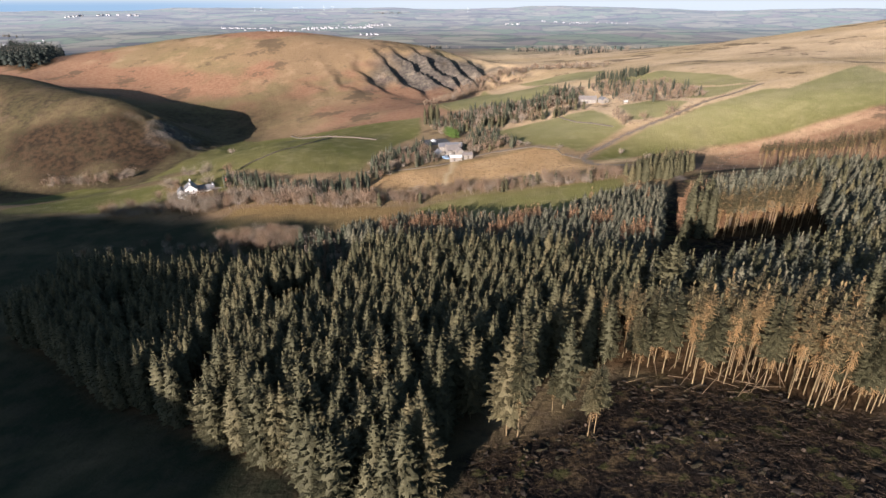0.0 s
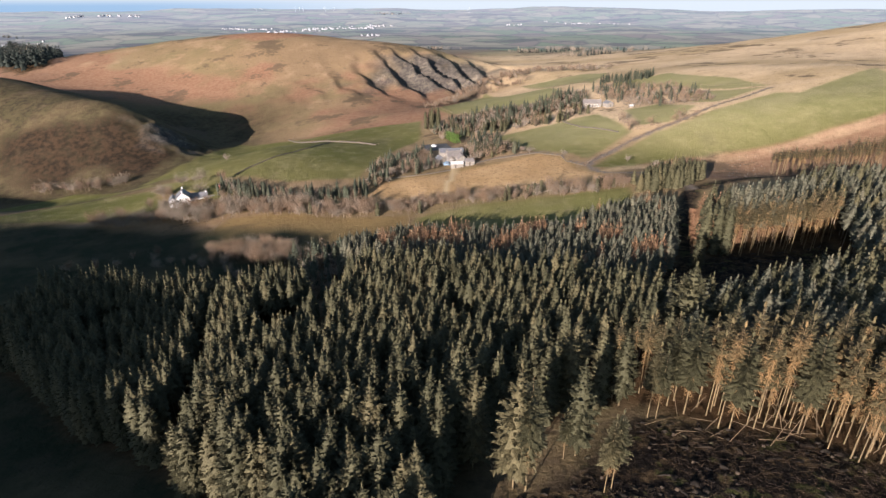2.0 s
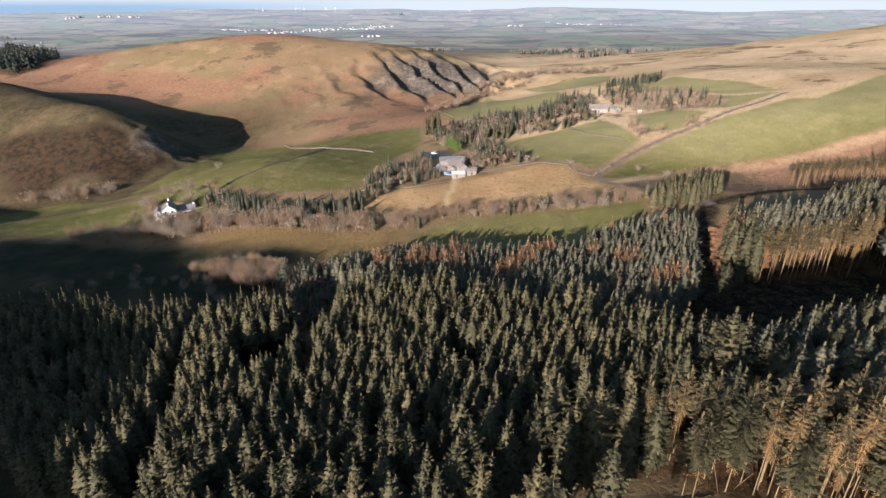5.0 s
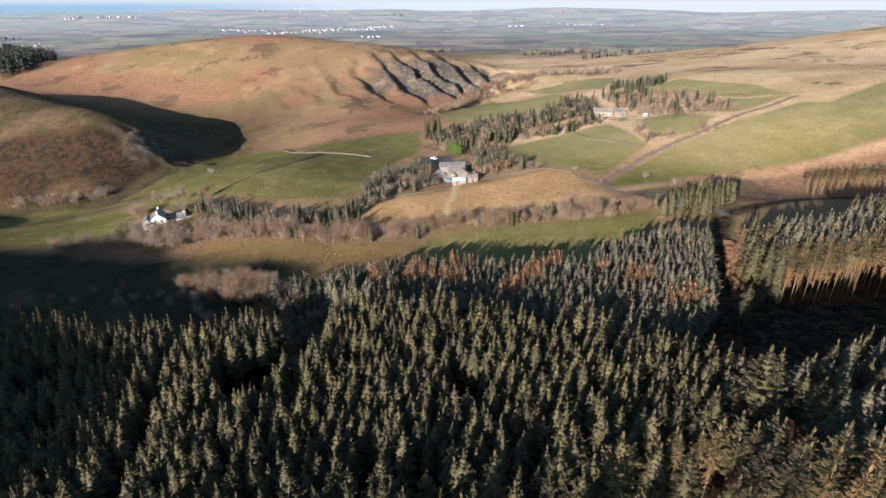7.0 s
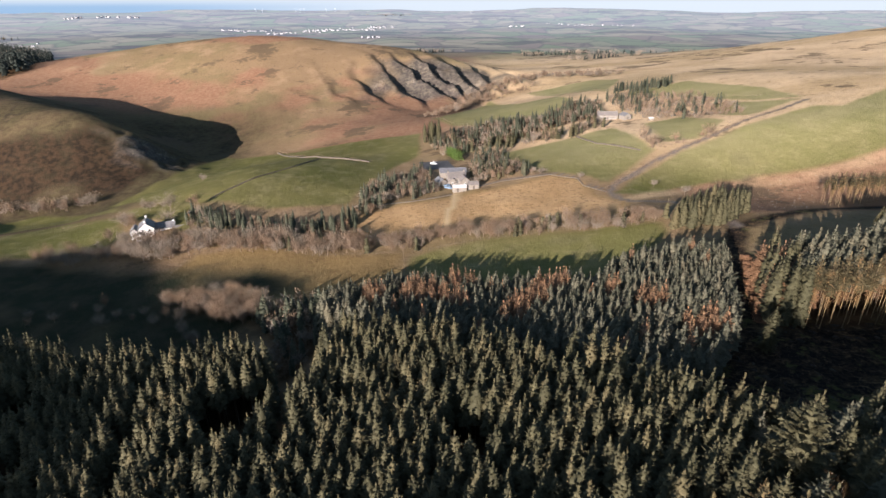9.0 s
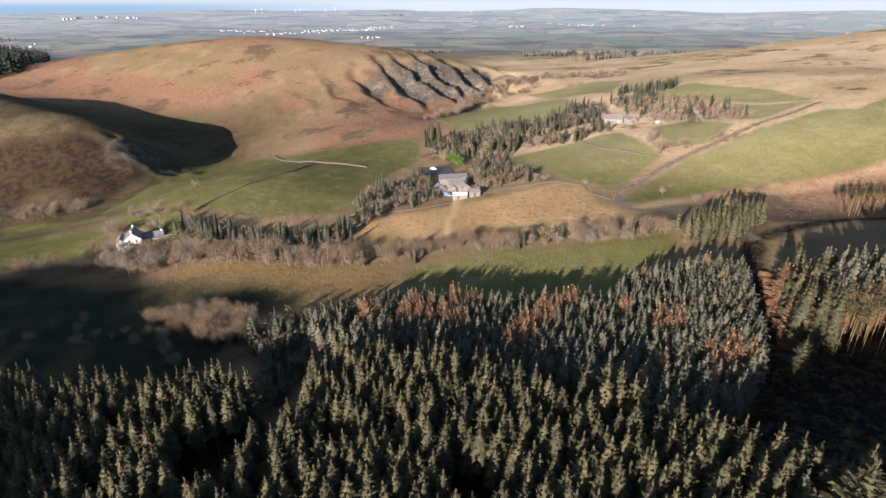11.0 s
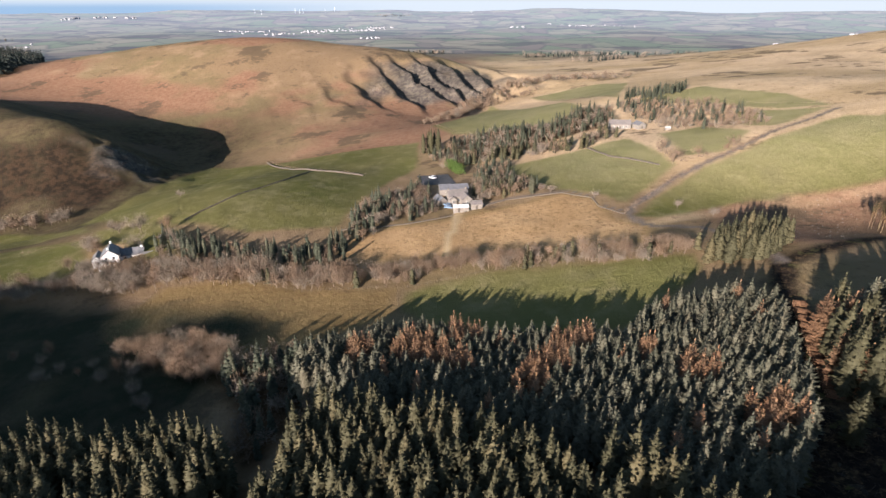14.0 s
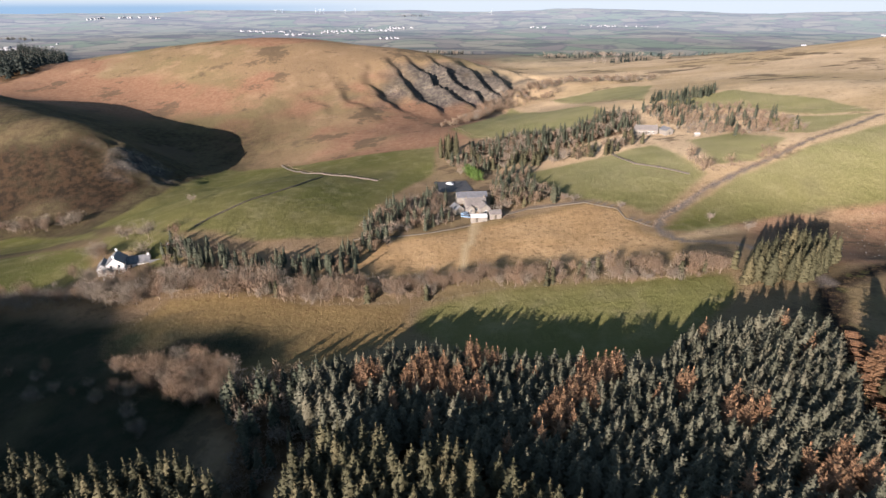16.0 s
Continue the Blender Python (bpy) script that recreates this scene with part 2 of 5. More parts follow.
def crag_at(x, y):
    """Squared distance from the long gullied crag, in its own half lengths."""
    u, v = (x + 28) * 0.84 + (y - 728) * 0.54, -(x + 28) * 0.54 + (y - 728) * 0.84
    return (u / 98) ** 2 + (v / 50) ** 2


def land(x, y):
    """Height of the ground."""
    x, y = np.asarray(x, float), np.asarray(y, float)
    z = 17.72 + 0.0005 * x -0.0194 * y
    for cx, cy, w, d, turn, h in HILLS:
        c, s = math.cos(radians(turn)), math.sin(radians(turn))
        u, v = ((x - cx) * c + (y - cy) * s) / w, (-(x - cx) * s + (y - cy) * c) / d
        z = z + h * np.exp(-(u * u + v * v) / 2)
    # the moor's edge behind the start, which keeps the low sun off the hollow
    along, across = x * SX + y * SY, x * SY - y * SX
    crest = np.interp(across, (-345, -313, -300, -281, -262, -245, -205, -165, -140, -115, -95, -50, 30), (80, 92, 96, 100, 105, 105, 103, 106, 109, 102, 95, 95, 93)) + 1.2 * grain(across, along, 60, 3)
    ridge = crest * np.exp(-((along + 270) / 85) ** 2)
    z = np.where(along < 0, np.maximum(z, ridge), z)
    # gullied crag on the flank of the brown hill
    m = np.exp(-(crag_at(x, y)))
    g = (x * 0.82 + y * 0.57) / 33 + 0.5 * grain(x, y, 60, 9) + 0.22 * grain(x, y, 17, 10)
    z = z + m * (15 * (np.minimum((g % 1) / 0.74, (1 - g % 1) / 0.26) - 0.7) + 4 * rough(x, y, 26, 4, 4))
    # rocks at the nose of the western hill
    m = np.exp(-(((x + 238) / 26) ** 2 + ((y - 452) / 16) ** 2))
    z = z + m * (8 * rough(x, y, 13, 4, 12) + 2)
    # the wide country beyond
    r = np.hypot(x, y)
    far = step(r, 1250, 1900)
    rise = 62 - 9 * step(-x - 0.12 * y, 0, 1500)
    plain = -22 + rise * step(r, 2900, 4700) + 14 * rough(x, y, 620, 4, 20) * step(r, 1500, 2400)
    z = z * (1 - far) + plain * far
    z = z + (0.9 * grain(x, y, 45, 31) + 0.35 * grain(x, y, 14, 32) + 0.12 * grain(x, y, 5, 33)) * (1 - far)
    return z


def height(x, y):
    return float(land(x, y))


def inside(x, y, poly):
    """Signed distance to a polygon, positive inside."""
    x, y = np.asarray(x, float), np.asarray(y, float)
    best, odd = np.full(x.shape, 1e9), np.zeros(x.shape, bool)
    for (ax, ay), (bx, by) in zip(poly, poly[1:] + poly[:1]):
        t = np.clip(((x - ax) * (bx - ax) + (y - ay) * (by - ay)) / ((bx - ax) ** 2 + (by - ay) ** 2 + 1e-9), 0, 1)
        best = np.minimum(best, np.hypot(x - ax - t * (bx - ax), y - ay - t * (by - ay)))
        odd ^= ((ay > y) != (by > y)) & (x < (bx - ax) * (y - ay) / (by - ay + 1e-12) + ax)
    return np.where(odd, best, -best)


def beside(x, y, line):
    """Distance to an open line."""
    x, y = np.asarray(x, float), np.asarray(y, float)
    best = np.full(x.shape, 1e9)
    for (ax, ay), (bx, by) in zip(line, line[1:]):
        t = np.clip(((x - ax) * (bx - ax) + (y - ay) * (by - ay)) / ((bx - ax) ** 2 + (by - ay) ** 2), 0, 1)
        best = np.minimum(best, np.hypot(x - ax - t * (bx - ax), y - ay - t * (by - ay)))
    return best


# ---- the plan: fields, ways and woods ----
PASTURES = {
    "west": [(-220, 368), (-212, 420), (-203, 503), (-137, 481), (-109, 474), (-34, 473), (-30, 407), (-42, 378), (-52, 341), (-56, 311), (-58, 305), (-95, 299), (-125, 310), (-146, 309)],
    "lawn": [(-177, 320), (-138, 313), (-121, 296), (-120, 283), (-131, 281), (-147, 297), (-165, 300)],
    "strip": [(-271, 370), (-208, 352), (-180, 319), (-235, 330), (-300, 300), (-300, 350)],
    "olive": [(-219, 312), (-175, 308), (-156, 279), (-159, 266), (-177, 263), (-240, 255), (-240, 300)],
    "knoll": [(-28, 535), (27, 682), (81, 551), (86, 508), (68, 475), (28, 460), (-10, 482)],
    "middle": [(14, 388), (56, 396), (95, 413), (100, 378), (104, 353), (69, 313), (58, 327), (34, 344), (23, 362)],
    "small": [(114, 412), (140, 418), (153, 388), (132, 365), (110, 364)],
    "east": [(68, 297), (86, 321), (115, 348), (168, 377), (203, 391), (215, 381), (290, 430), (270, 330), (181, 322), (143, 323), (116, 316), (78, 295)],
    "upper": [(121, 509), (184, 531), (211, 464), (212, 417), (189, 431), (171, 468)],
    "corner": [(168, 442), (207, 413), (169, 392), (157, 402)],
    "far": [(69, 692), (142, 705), (166, 682), (117, 525)],
    "bowl": [(-21, 239), (-20, 251), (7, 259), (34, 258), (62, 256), (75, 253), (76, 246), (71, 238), (51, 220), (35, 215), (-4, 222)],
}
ROUGH = {
    "west": [(-115, 241), (-112, 258), (-88, 262), (-58, 252), (-25, 253), (-23, 237), (-38, 224), (-48, 212), (-62, 212), (-99, 226)],
    "middle": [(-53, 283), (-45, 301), (-6, 314), (46, 332), (59, 320), (62, 296), (73, 285), (66, 270), (45, 266), (16, 277), (-5, 274), (-44, 271)],
}
ROAD = [(210, 408), (192, 397), (165, 383), (141, 367), (117, 352), (99, 339), (81, 320), (70, 307), (68, 300), (69, 290), (74, 285), (89, 283), (99, 266), (99, 242)]
LANE = [(67, 302), (59, 312), (58, 323), (46, 333), (20, 332), (1, 321)]
TRACK = [(-4, 318), (-4, 308), (-7.6, 290), (-7.6, 276)]
FOREST_TRACK = [(99, 242), (112, 249), (126, 256), (144, 265)] + [(220, 262)]
RIDE = [(99, 242), (91, 225), (83, 205), (76, 184), (71, 170), (67, 157)] + [(62, 140)]
FRONT_STAND = [(-146, 148), (-120, 134), (-92, 112), (-67, 99), (-49, 86), (-38, 80), (-28, 76), (-19, 55), (-3, 55), (-4, 74), (0, 86), (8, 92), (22, 98), (33, 101), (42, 93), (47, 86), (57, 85), (58, 77), (68, 75), (130, 85), (180, 130), (112, 140), (97, 138), (84, 133), (73, 131), (62, 129), (54, 126), (33, 142), (28, 154), (18, 155), (7, 161), (-9, 171), (-31, 175), (-39, 159), (-55, 168), (-69, 167), (-130, 177), (-148, 170), (-140, 147)]
BACK_STAND = [(-34, 208), (-19, 214), (-4, 212), (11, 208), (25, 205), (38, 203), (55, 215), (69, 214), (80, 211), (72, 188), (64, 167), (60, 158), (47, 146), (36, 147), (35, 146), (28, 158), (18, 161), (8, 168), (-8, 178), (-32, 182), (-42, 190), (-44, 202)]
RIGHT_STAND = [(69, 173), (84, 172), (96, 171), (110, 174), (121, 181), (124, 190), (119, 202), (96, 202), (83, 204), (84, 216)]
EAST_STAND = [(112, 139), (109, 150), (114, 163), (122, 180), (126, 192), (121, 204), (126, 218), (168, 222), (178, 190), (172, 128), (165, 130)]
LARCHES = [(-28, 200, 4), (-13, 200, 6), (-7, 196, 5), (-4, 193, 4), (0, 210, 4.5), (15, 182, 5), (20, 190, 4.5), (27, 199, 5), (48, 180, 4), (55, 163, 5), (41, 190, 3)]
BAND = [(-111, 268), (-86, 266), (-54, 259), (-25, 259), (-5, 266), (35, 262), (64, 258), (78, 256)]
MIDWOOD = [(-51, 306), (-47, 327), (-36, 350), (-23, 370), (-15, 328), (-13, 318), (-31, 308)]
UPPER_BAND = [(-20, 436), (8, 410), (57, 404), (90, 427)]
HOUSE_WOOD = [(3, 343), (7, 361), (29, 346), (25, 335), (6, 329)]
ROADSIDE = [(101, 375), (102, 355), (114, 359), (131, 362), (152, 378)]
GORGE_WOOD = [(-34, 563), (3, 666), (46, 706), (77, 714)]
LEFT_BARE = [(-103, 215), (-78, 200), (-63, 199), (-64, 211), (-84, 221)]
LEFT_FOOT = [(-274, 377), (-255, 378), (-244, 383)]
WALL = [(-54, 301), (-47, 303), (-26, 307), (-6, 316)]
WALL_WEST = [(-129, 314), (-114, 342), (-100, 369), (-94, 399)]
WALL_TOP = [(-153, 491), (-109, 419), (-90, 403), (-60, 390)]
WALL_MID = [(70, 402), (77, 378), (96, 354)]
FENCE_WEST = [(-114, 241), (-113, 259), (-89, 263), (-58, 252), (-25, 254)]
FENCE_BOWL = [(-22, 237), (-24, 253), (7, 259), (34, 259), (62, 257), (77, 253)]
FAR_WOOD = [(-566, 727), (-557, 776), (-861, 1235), (-1044, 1425), (-1280, 1614)] + [(-1150, 1450), (-1100, 1150)]
UPPER_WOOD = [(-14, 457), (16, 473), (57, 465), (83, 498), (104, 497), (98, 451), (69, 436), (40, 418), (-1, 412)]
FARM_WOOD = [(107, 500), (127, 504), (166, 479), (177, 427), (168, 395), (142, 403), (119, 426), (112, 459)]
FIR_CLUMP = [(123, 521), (143, 515), (168, 527)]
HOUSE_FIRS = [(2, 368), (10, 396), (24, 390), (23, 365), (37, 342), (35, 333), (9, 338)]
FIR_STRIP = [(-128, 293), (-102, 279), (-75, 276), (-55, 277), (-50, 288)]
HILL_FOOT = [(-301, 377), (-277, 376), (-258, 376), (-245, 379), (-235, 385)]
WEST_FIRS = [(-47, 285), (-54, 315), (-48, 343), (-37, 334), (-37, 293)]
HOUSE_TREES = [(-140, 258), (-133, 255), (-126, 257), (-122, 258), (-136, 265), (-150, 271), (-116, 268), (-108, 265), (-101, 265), (-91, 266), (-85, 265), (-77, 264), (-162, 293), (-159, 310), (-140, 291), (-146, 306)]
WEDGE = [(-66, 200), (-58, 213), (-40, 214), (-35, 202), (-36, 186), (-43, 177), (-46, 167), (-52, 173), (-55, 186)]
STONY = [(122, 274), (135, 306), (151, 319), (179, 318), (158, 284), (131, 265)]
GORGE_SIDE = [(-18, 601), (17, 710), (97, 779), (176, 735)]
LOW_BAND = [(-123, 272), (-88, 262), (-51, 258), (-28, 261)]
HEATHER = [(-376, 439), (-318, 441), (-262, 444), (-217, 433), (-234, 402), (-281, 392), (-343, 387)]
EDGE_STAND = [(150, 274), (200, 266), (240, 268), (240, 284), (200, 282), (154, 286)]
SMALL_STAND = [(77, 248), (89, 244), (101, 248), (113, 264), (99, 265), (83, 258)]
CLEARING = [(2, 72), (11, 77), (20, 80), (27, 92), (35, 93), (42, 91), (50, 87), (57, 85), (63, 77), (72, 73), (130, 84), (140, 20), (40, -20), (0, 20)]
FELLED = [(50, 148), (42, 143), (54, 123), (84, 128), (105, 138), (110, 150), (118, 170), (119, 182), (107, 175), (95, 173), (84, 174), (76, 173), (68, 170)]


def edges(steps):
    out = [0.0]
    for size, to in steps:
        while out[-1] < to:
            out.append(out[-1] + size)
    while out[-1] < 4880:
        out.append(out[-1] + (out[-1] - out[-2]) * 1.045)
    return out


def ground():
    side = edges([(2.5, 265), (5, 560)])
    xs = np.array([-v for v in reversed(side[1:])] + side)
    ys = [-v - 0.0 for v in reversed(edges([(6, 420)])[1:]) if v < 2200] + edges([(2.5, 560), (4, 1060)])
    ys = np.array(ys)
    X, Y = np.meshgrid(xs, ys)
    x, y = X.ravel(), Y.ravel()
    z = land(x, y)
    wob = 1.2 * grain(x, y, 9, 50) + 0.6 * grain(x, y, 3, 51)
    pas = np.max([np.clip(inside(x, y, p) / 3 + 0.5 + 0.25 * wob, 0, 1) for p in PASTURES.values()], axis=0)
    rgh = np.max([np.clip(inside(x, y, p) / 3 + 0.5 + 0.25 * wob, 0, 1) for p in ROUGH.values()], axis=0)
    mud = np.max([np.clip(inside(x, y, p) / 4 + 0.5 + 0.4 * wob, 0, 1) for p in (CLEARING, FELLED)], axis=0)
    mud = np.maximum(mud, np.clip(1.7 - beside(x, y, RIDE) / 3 + 0.2 * wob, 0, 1))
    mud = np.maximum(mud, np.clip(1.6 - beside(x, y, FOREST_TRACK) / 3 + 0.2 * wob, 0, 1))
    way = np.max([np.clip((w - beside(x, y, l)) / 0.9 + 0.5, 0, 1) for l, w in ((ROAD, 1.5), (LANE, 0.8))], axis=0)
    path = np.clip((1.5 - beside(x, y, TRACK)) / 0.7 + 0.5, 0, 1)
    floor = np.max([np.clip(inside(x, y, p) / 3 + 0.7, 0, 1) for p in (FRONT_STAND, BACK_STAND, RIGHT_STAND, EAST_STAND, FAR_WOOD, UPPER_WOOD, WEDGE)], axis=0)
    dn = np.gradient(z.reshape(X.shape), ys, axis=0), np.gradient(z.reshape(X.shape), xs, axis=1)
    slope = np.hypot(*dn).ravel()
    crag = np.exp(-crag_at(x, y)) + np.exp(-(((x + 236) / 27) ** 2 + ((y - 450) / 18) ** 2))
    rock = np.clip((slope - 0.75) * 1.6 + 0.6 * grain(x, y, 12, 44), 0, 1) * np.clip(crag * 2.4, 0, 1)
    rock = np.maximum(rock, np.clip(2.2 * np.exp(-crag_at(x, y)) - 0.45 + 0.5 * rough(x, y, 24, 3, 46), 0, 0.9))
    brk = np.clip(0.70 + 0.9 * rough(x, y, 130, 4, 60), 0, 1) * step(y, 330, 520) * step(120 - x, 0, 200) * (1 - step(-x - 0.45 * (y - 450), 150, 230) * (1 - step(y, 560, 660)))
    brk = np.maximum(brk, 0.62 * step(x, 60, 110) * step(y, 245, 262) * (1 - step(y - 0.2 * x, 290, 320)))
    rock = np.maximum(rock, np.clip(1.6 * np.exp(-(((x + 238) / 26) ** 2 + ((y - 452) / 16) ** 2)) - 0.45 + 0.5 * grain(x, y, 6, 45), 0, 0.9))
    far = step(np.hypot(x, y), 1050, 1500)
    straw = step(x + 0.25 * grain(x, y, 120, 67) * 200, -50, 90) * step(y, 300, 380)
    straw = np.maximum(straw, np.clip(inside(x, y, ROUGH["middle"]) / 5, 0, 1))
    straw = np.maximum(straw, 0.15 * np.clip(inside(x, y, PASTURES["bowl"]) / 5, 0, 1))
    straw = np.maximum(straw, np.clip(1.3 - beside(x, y, [(74, 288), (110, 309), (143, 317), (181, 317), (275, 325)]) / 4.5 + 0.4 * wob, 0, 0.75))
    straw = np.maximum(straw, 0.9 * np.exp(-(((x + 560) / 75) ** 2 + ((y - 752) / 50) ** 2)))
    hth = np.clip(inside(x, y, HEATHER) / 14 + 0.5 + 0.8 * rough(x, y, 30, 3, 66), 0, 1)
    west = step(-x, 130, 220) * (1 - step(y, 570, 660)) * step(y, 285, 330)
    # where the painted shade lies: beside the near stand and on the valley floor
    hollow_shade = np.maximum(step(-x - 0.15 * (y - 80), -8, 10) * (1 - step(y, 150, 170)), step(-x, 55, 75) * step(y, 150, 165) * (1 - step(y + 0.15 * (x + 100), 232, 250)))
    hollow_shade = np.clip(hollow_shade + 0.25 * rough(x, y, 12, 3, 68) * (hollow_shade > 0.02), 0, 1)
    n, m = X.shape
    k = np.arange(n * m).reshape(n, m)
    quads = np.stack([k[:-1, :-1], k[:-1, 1:], k[1:, 1:], k[1:, :-1]], -1).reshape(-1, 4)
    out = np.hypot(x, y)[quads].min(1) > 1500
    P = np.stack([x, y, z], 1)
    layers = (("pasture", pas), ("tussock", rgh), ("mud", mud), ("way", way), ("path", path), ("needles", floor), ("rock", rock), ("bracken", brk), ("far", far), ("shaded_heather", hth), ("straw", straw), ("west", west), ("hollow_shade", hollow_shade))
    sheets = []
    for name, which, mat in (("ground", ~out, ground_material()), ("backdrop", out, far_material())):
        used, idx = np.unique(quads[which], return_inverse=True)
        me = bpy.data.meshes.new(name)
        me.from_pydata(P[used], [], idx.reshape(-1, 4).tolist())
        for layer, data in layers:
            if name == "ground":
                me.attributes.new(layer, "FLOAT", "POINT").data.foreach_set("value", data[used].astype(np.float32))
        me.polygons.foreach_set("use_smooth", np.ones(len(me.polygons), bool))
        me.materials.append(mat)
        sheets.append(new(name, me))
    tagged(sheets[0], "winter valley of green pasture, tan moor grass and rusty bracken", "ground", kind="structure")
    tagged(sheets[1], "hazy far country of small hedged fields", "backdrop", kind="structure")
    # an upright glowing band for sea and pale sky low on the horizon
    V, F = [], []
    for k in range(61):
        a = radians(-62 + 124 * k / 60)
        for h in (0, 99, 101, 400):
            V.append((4930 * math.sin(a), 4930 * math.cos(a), h))
    for k in range(60):
        F += [(4 * k + j, 4 * k + j + 1, 4 * k + j + 5, 4 * k + j + 4) for j in range(3)]
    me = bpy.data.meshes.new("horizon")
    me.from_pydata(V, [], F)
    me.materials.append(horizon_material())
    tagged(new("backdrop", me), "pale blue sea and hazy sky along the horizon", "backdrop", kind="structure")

# ---- trees ----
def fast_mesh(name, V, F, mats, which=None, tone=None, smooth=False):
    """A mesh of triangles from arrays."""
    V, F = np.asarray(V, np.float32), np.asarray(F, np.int32)
    me = bpy.data.meshes.new(name)
    me.vertices.add(len(V)), me.loops.add(3 * len(F)), me.polygons.add(len(F))
    me.vertices.foreach_set("co", V.ravel())
    me.loops.foreach_set("vertex_index", F.ravel())
    me.polygons.foreach_set("loop_start", np.arange(0, 3 * len(F), 3, dtype=np.int32))
    if smooth:
        me.polygons.foreach_set("use_smooth", np.ones(len(F), bool))
    if which is not None:
        me.polygons.foreach_set("material_index", np.asarray(which, np.int32))
    if tone is not None:
        me.attributes.new("tone", "FLOAT", "POINT").data.foreach_set("value", np.asarray(tone, np.float32))
    for m in mats:
        me.materials.append(m)
    me.update(calc_edges=True)
    return me


def tube(points, radii, sides=6):
    """A tapered tube along points, as triangles."""
    P, V, F = [np.array(p, float) for p in points], [], []
    for k, (p, r) in enumerate(zip(P, radii)):
        d = P[min(k + 1, len(P) - 1)] - P[max(k - 1, 0)]
        d /= np.linalg.norm(d) + 1e-9
        a = np.cross(d, (0.31, 0.95, 0.05) if abs(d[1]) < 0.9 else (1, 0, 0))
        a /= np.linalg.norm(a) + 1e-9
        b = np.cross(d, a)
        V += [p + r * (math.cos(t) * a + math.sin(t) * b) for t in np.arange(sides) * 2 * math.pi / sides]
    for k in range(len(P) - 1):
        for i in range(sides):
            q, w = k * sides + i, k * sides + (i + 1) % sides
            F += [(q, w, w + sides), (q, w + sides, q + sides)]
    return np.array(V), np.array(F)


def joined(pieces):
    V, F, n = [], [], 0
    for v, f in pieces:
        V.append(v), F.append(f + n)
        n += len(v)
    return np.concatenate(V), np.concatenate(F)


def fronds(rng, bases, tips, width, sprigs):
    """Boughs: each an arched, drooping frond from base to tip, with fine sprigs to both sides."""
    n = len(bases)
    d = tips - bases
    L = np.linalg.norm(d, axis=1)[:, None]
    side = np.cross(d, (0, 0, 1.0))
    side /= np.linalg.norm(side, axis=1)[:, None] + 1e-9
    up = np.array((0, 0, 1.0))
    arch = lambda q: bases + d * q + up * L * (0.34 * (q - q * q))
    wide = lambda: width * L * rng.uniform(0.75, 1.25, (n, 1))
    V = [bases + up * 0.08 * L, bases + d * rng.uniform(0.4, 0.62, (n, 1)) + side * wide() - up * 0.10 * L, tips, bases + d * rng.uniform(0.4, 0.62, (n, 1)) - side * wide() - up * 0.10 * L]
    i = np.arange(n)
    F = [np.stack([i + a * n, i + b * n, i + c * n], 1) for a, b, c in ((0, 1, 2), (0, 2, 3))]
    k0 = 4 * n
    for k in range(sprigs):
        for s in (-1, 1):
            u = 0.4 + 0.55 * (k + rng.rand(n, 1)) / sprigs
            p = arch(u)
            out = p + d * 0.2 + side * s * L * (0.36 * (1.15 - u)) + up * L * rng.uniform(-0.13, 0.07, (n, 1))
            V += [p - d * 0.04, p + d * 0.11, out]
            F.append(np.stack([k0 + i, k0 + n + i, k0 + 2 * n + i] if s > 0 else [k0 + n + i, k0 + i, k0 + 2 * n + i], 1))
            k0 += 3 * n
    return np.concatenate(V), np.concatenate(F)


def conifer_shape(seed, h, spread, whorls, arms, sprigs, bare=0.06, sparse=1.0, sides=6, slope=0.33, body=True):
    """Trunk and crown of a spruce h metres high; bare: the share of the stem without green boughs."""
    rng = np.random.RandomState(seed)
    lean = rng.uniform(-0.012, 0.012, 2) * h
    stem = [(lean[0] * t, lean[1] * t, h * t * 0.985 - 0.4 * (t == 0)) for t in (0, 0.3, 0.65, 1)]
    r = 0.0052 * h
    trunk = tube(stem, (r * 1.35, r, r * 0.55, 0.02), sides)
    B, T = [], []
    for k in range(whorls):
        t = (k + rng.rand() * 0.6) / whorls
        z = h * (bare + (1 - bare) * t)
        full = slope * (h - z)
        reach = full * spread / (full ** 4 + spread ** 4) ** (1 / 4) * (0.88 + 0.28 * rng.rand()) + 0.08
        turn = rng.rand() * 6.3
        count = max(4, int(round((0.75 if body else 1.2) * arms * (1 - 0.4 * t) * sparse)))
        for a in range(count):
            q = turn + a * 2 * math.pi / count + rng.uniform(-0.3, 0.3)
            ln = reach * rng.uniform(0.7, 1.15)
            rise = -0.22 + 0.75 * t + rng.uniform(-0.12, 0.14)
            x, y = lean * (z / h)
            B.append((x, y, z)), T.append((x + ln * math.cos(q), y + ln * math.sin(q), z + ln * rise))
    for q in (0.4, 2.5, 4.6):
        B.append((lean[0], lean[1], h * 0.96)), T.append((lean[0] + 0.10 * math.cos(q), lean[1] + 0.10 * math.sin(q), h * 1.025))
    green = joined([fronds(rng, np.array(B), np.array(T), 0.17, sprigs)] + (tiers(rng, h, spread, max(4, int(whorls * 0.95)), bare, slope, lean, (9, 11, 15, 17, 17, 17)[sprigs]) if body else []))
    return trunk, green


